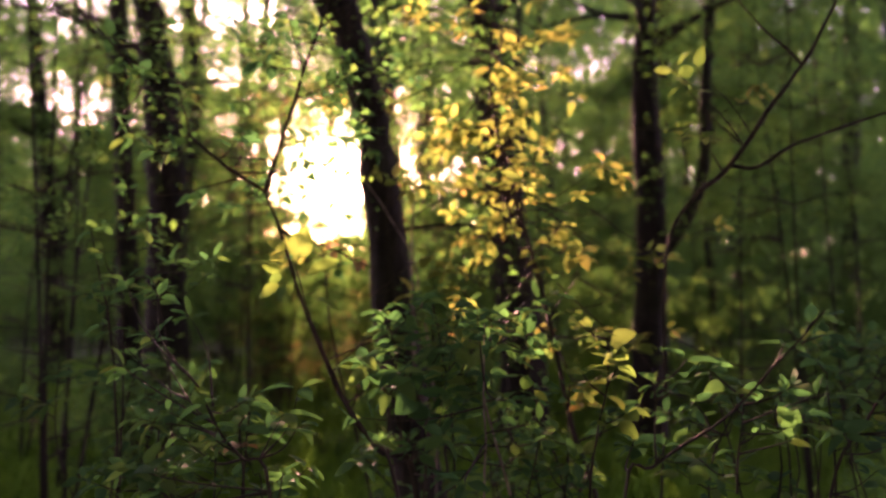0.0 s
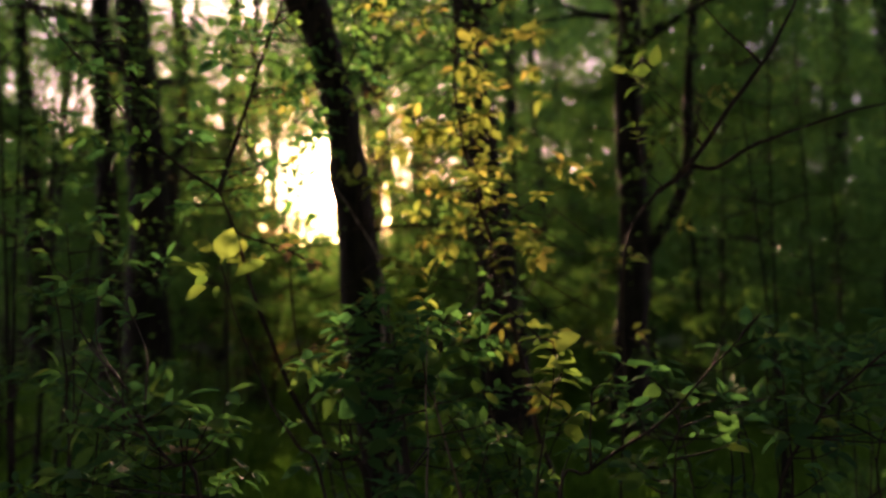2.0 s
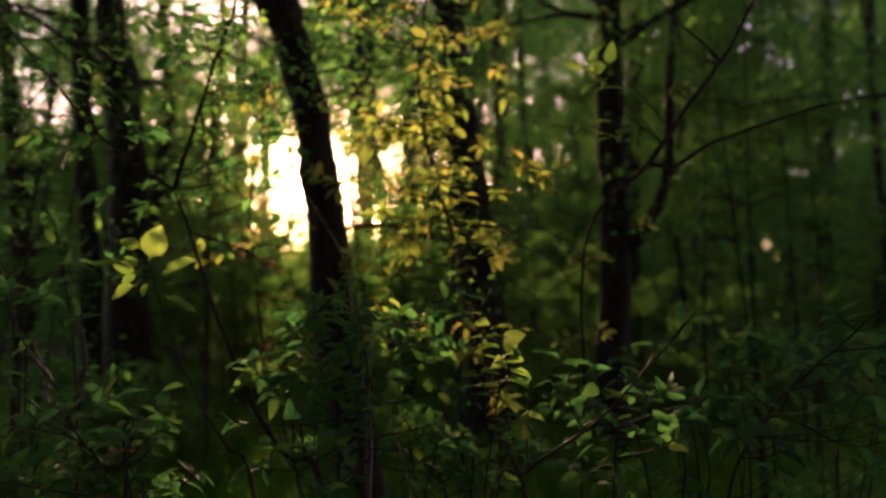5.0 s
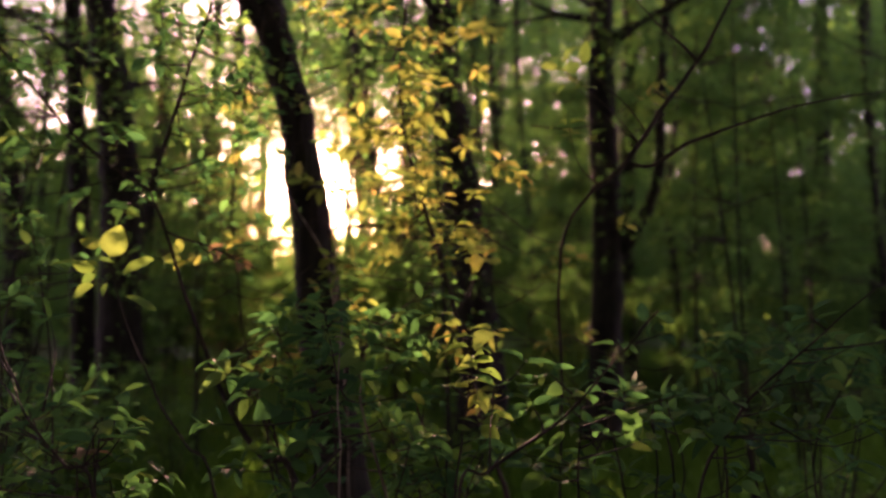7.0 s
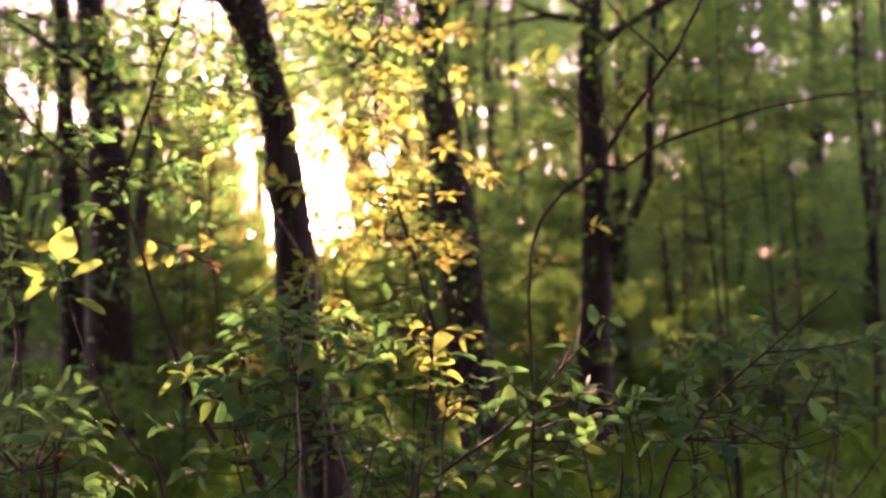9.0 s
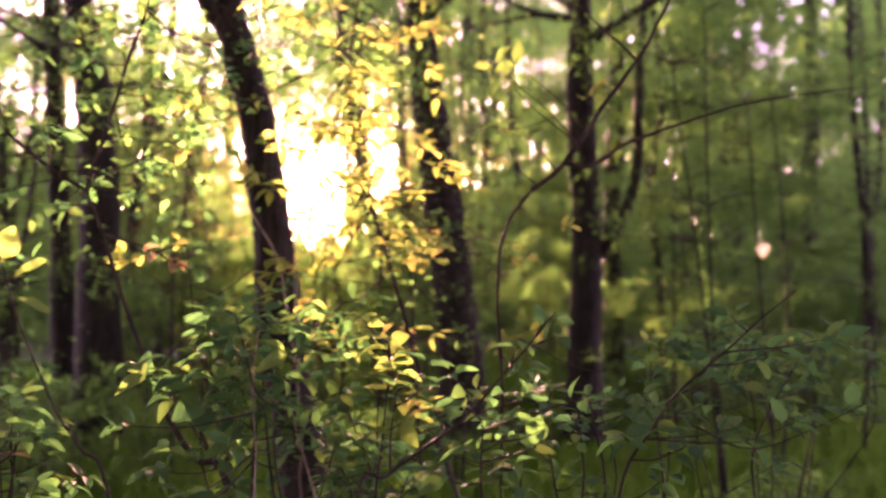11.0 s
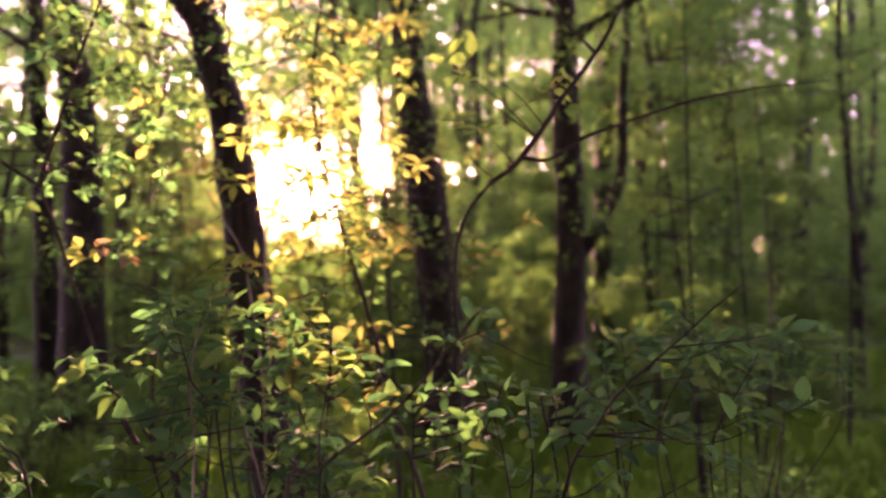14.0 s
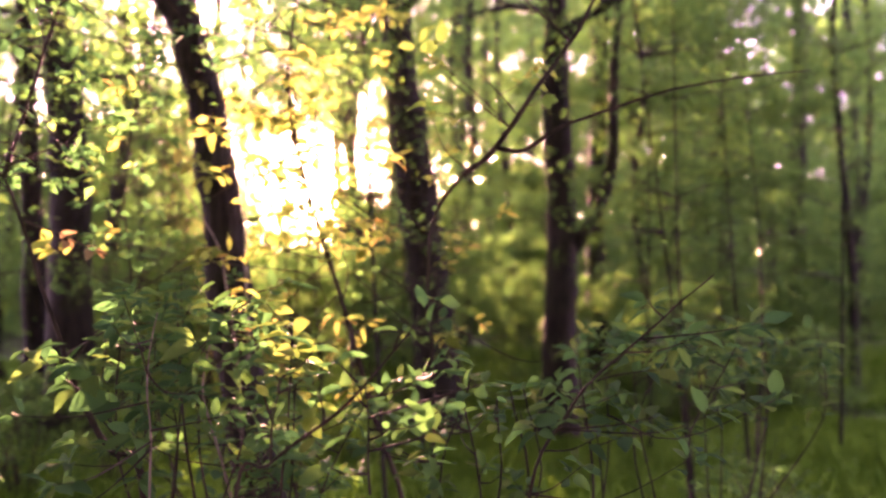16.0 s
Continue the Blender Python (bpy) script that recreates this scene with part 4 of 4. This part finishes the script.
shrub("tall shrub with golden backlit young leaves", [(E_STEM, 0.014)], E_SPRAYS + E_SPRAYS2, 106, "shrubs in front", LEAVES_GOLD, (95, 1.45, 0.34, 0.072))
G_STEM = [
    (0.779, 2.676, 0.931),
    (0.781, 2.619, 1.314),
    (0.764, 2.563, 1.666),
    (0.79, 2.533, 1.886),
    (0.879, 2.527, 2.01),
    (0.984, 2.522, 2.096),
    (1.108, 2.513, 2.277),
    (1.23, 2.505, 2.439),
    (1.298, 2.499, 2.554),
    (1.35, 2.493, 2.677),
    (1.403, 2.487, 2.811),
]
G_LOW = [
    (0.984, 2.522, 2.096),
    (1.079, 2.522, 2.092),
    (1.213, 2.517, 2.172),
    (1.394, 2.532, 2.239),
    (1.583, 2.558, 2.299),
    (1.809, 2.604, 2.35),
    (2.117, 2.699, 2.406),
]
G_UP = [
    (1.23, 2.505, 2.439),
    (1.174, 2.503, 2.496),
    (1.088, 2.5, 2.572),
    (1.002, 2.496, 2.677),
]
G_SPRAYS = [
    (0.779, 2.363, 2.332, 4.0, 0.068),
    (0.728, 2.312, 2.368, 2.0, 0.07),
    (0.802, 2.311, 2.368, 2.0, 0.063),
    (0.767, 2.369, 2.197, 4.0, 0.072),
    (0.843, 2.42, 2.171, 3.0, 0.066),
    (1.154, 2.612, 2.29, 3.0, 0.06),
]
shrub("nearly bare forked shrub branch with a few leaves", [(G_STEM[:5], 0.0045, -0.4), (G_STEM[4:], 0.0105), (G_LOW, 0.008), (G_UP, 0.006)], G_SPRAYS, 107, "shrubs in front", LEAVES_LIME)
F_STEM = [
    (0.388, 1.614, 1.244),
    (0.453, 1.611, 1.303),
    (0.549, 1.587, 1.378),
    (0.623, 1.573, 1.438),
    (0.704, 1.569, 1.531),
    (0.754, 1.545, 1.591),
    (0.794, 1.543, 1.636),
]
F_UP = [
    (0.459, 1.611, 1.309),
    (0.461, 1.627, 1.393),
    (0.473, 1.653, 1.473),
]
F_THIN = [
    (0.651, 1.663, 1.229),
    (0.65, 1.637, 1.343),
    (0.646, 1.603, 1.451),
]
F_SPRAYS = [
    (0.789, 1.543, 1.631, 3.0, 0.06),
    (0.8, 1.545, 1.591, 3.0, 0.05),
    (0.721, 1.567, 1.572, 2.0, 0.049),
    (0.705, 1.611, 1.467, 3.0, 0.074),
    (0.764, 1.61, 1.479, 4.0, 0.054),
    (0.54, 1.65, 1.528, 3.0, 0.071),
    (0.585, 1.631, 1.506, 3.0, 0.068),
    (0.622, 1.613, 1.455, 3.0, 0.048),
    (0.522, 1.653, 1.473, 4.0, 0.054),
    (0.548, 1.634, 1.437, 2.0, 0.048),
    (0.473, 1.653, 1.473, 3.0, 0.049),
]
F_SPRAYS2 = [
    (0.803, 1.653, 1.406, 3.0, 0.073),
    (0.791, 1.656, 1.357, 4.0, 0.068),
    (0.548, 1.609, 1.321, 5.0, 0.066),
    (0.492, 1.659, 1.333, 4.0, 0.054),
    (0.451, 1.76, 1.329, 4.0, 0.057),
    (0.885, 1.701, 1.447, 3.0, 0.065),
    (0.706, 1.656, 1.375, 3.0, 0.049),
]
shrub("slanting shrub stem with broad young green leaves", [(F_STEM, 0.005), (F_UP, 0.003), (F_THIN, 0.003)], F_SPRAYS + F_SPRAYS2, 108, "shrubs in front")
H_STEM = [
    (1.017, 1.964, 1.14),
    (1.103, 1.955, 1.328),
    (1.176, 1.95, 1.43),
    (1.263, 1.946, 1.503),
    (1.364, 1.941, 1.59),
    (1.465, 1.936, 1.677),
]
H_SPRAYS = [
    (1.234, 1.951, 1.387, 5.0, 0.07),
    (1.19, 1.956, 1.285, 5.0, 0.07),
    (1.118, 1.954, 1.35, 5.0, 0.067),
    (1.074, 1.951, 1.415, 4.0, 0.064),
    (1.32, 1.99, 1.616, 4.0, 0.065),
    (1.275, 1.996, 1.497, 5.0, 0.065),
    (1.335, 1.948, 1.445, 5.0, 0.064),
    (1.009, 1.906, 1.324, 5.0, 0.062),
    (1.321, 1.953, 1.329, 5.0, 0.07),
    (1.471, 2.043, 1.523, 6.0, 0.073),
    (1.547, 2.051, 1.34, 6.0, 0.073),
    (1.147, 1.96, 1.213, 5.0, 0.067),
    (1.623, 2.041, 1.553, 6.0, 0.073),
    (1.7, 2.048, 1.37, 6.0, 0.073),
    (1.471, 2.057, 1.217, 5.0, 0.073),
]
shrub("dark green shrub with a slanting stem", [(H_STEM, 0.006)], H_SPRAYS, 109, "shrubs in front")


def thicket(label, centre, half, stems, sprays, size, seed, leaves=LEAVES):
    """A leafy shrub whose twig ends fill a flattened round of those half sizes about centre."""
    rng = random.Random(seed)
    c, h = Vector(centre), Vector(half)
    ends = []
    while len(ends) < sprays:
        p = Vector([rng.uniform(-1, 1) for k in range(3)])
        if p.length < 1:
            ends.append(c + Vector((p.x * h.x, p.y * h.y, p.z * h.z)))
    foot = Vector((c.x, c.y, ground_height(c.x, c.y)))
    lines = []
    for k in range(stems):
        tip = max(ends[k::stems], key=lambda q: q.z)
        base = foot + Vector((rng.uniform(-0.08, 0.08), rng.uniform(-0.08, 0.08), -0.05))
        lines.append(([base, base.lerp(tip, 0.35) + Vector((rng.uniform(-0.12, 0.12), rng.uniform(-0.1, 0.1), 0.1)), base.lerp(tip, 0.7) + Vector((rng.uniform(-0.1, 0.1), rng.uniform(-0.1, 0.1), 0.1)), tip], rng.uniform(0.005, 0.008)))
    return shrub(label, lines, [(*q, rng.randint(3, 6), size * rng.uniform(0.75, 1.2)) for q in ends], seed, "shrubs in front", leaves)


thicket("dense shrub with dark green whorled leaves before the trunk", (-0.03, 2.5, 1.45), (0.26, 0.22, 0.25), 5, 34, 0.075, 201)
thicket("low tangled shrub with small dark green leaves", (-0.62, 2.0, 1.2), (0.34, 0.3, 0.2), 5, 32, 0.06, 202)
thicket("low tangled shrub with small dark green leaves", (-1.15, 2.75, 1.25), (0.4, 0.35, 0.28), 5, 30, 0.068, 203)
thicket("upright shrub with scattered dark green leaves", (-1.0, 2.5, 1.75), (0.25, 0.25, 0.22), 3, 14, 0.062, 204)
thicket("low shrub with mixed dark and sunlit leaves", (0.36, 2.35, 1.2), (0.26, 0.28, 0.22), 5, 26, 0.062, 205)
thicket("low shrub with mixed dark and sunlit leaves", (0.85, 2.3, 1.22), (0.3, 0.3, 0.2), 5, 26, 0.064, 206)
thicket("broad dark green shrub among the undergrowth", (1.45, 2.6, 1.34), (0.42, 0.35, 0.2), 6, 30, 0.068, 207)
thicket("broad dark green shrub among the undergrowth", (2.05, 3.2, 1.3), (0.4, 0.35, 0.32), 5, 28, 0.07, 208)
thicket("low shrub with broad dark leaves near the ground", (0.1, 3.1, 0.95), (0.5, 0.3, 0.25), 6, 30, 0.075, 209)


# ---- grass ----
def grass():
    rs = np.random.RandomState(3)
    n = 95000
    y = 3.5 + 12 * rs.rand(n) ** 1.3
    x = rs.uniform(-0.75, 0.9, n) * (y + 1)
    # thick fresh grass in the open strip
    strip = rs.uniform(6.2, 8.6, 30000)
    y, x = np.concatenate([y, strip]), np.concatenate([x, rs.uniform(0.08, 0.72, 30000) * (strip + 0.6)])
    keep = np.array([noise.noise(Vector((a * 0.45, b * 0.45, 7))) > -0.55 for a, b in zip(x, y)])
    x, y = x[keep], y[keep]
    z = np.array([ground_height(a, b) for a, b in zip(x, y)])
    h = rs.uniform(0.1, 0.28, len(x))
    ways = np.stack([rs.normal(0, 0.35, len(x)), rs.normal(0, 0.35, len(x)), np.ones(len(x))], 1)
    c = np.stack([x, y, z + h * 0.42], 1)
    ob = new("grass", leaf_cloud("grass", c, ways, h, rs, GRASS, 0.09))
    tagged(ob, "patches of fresh green woodland grass", "grass", kind="stuff")


grass()
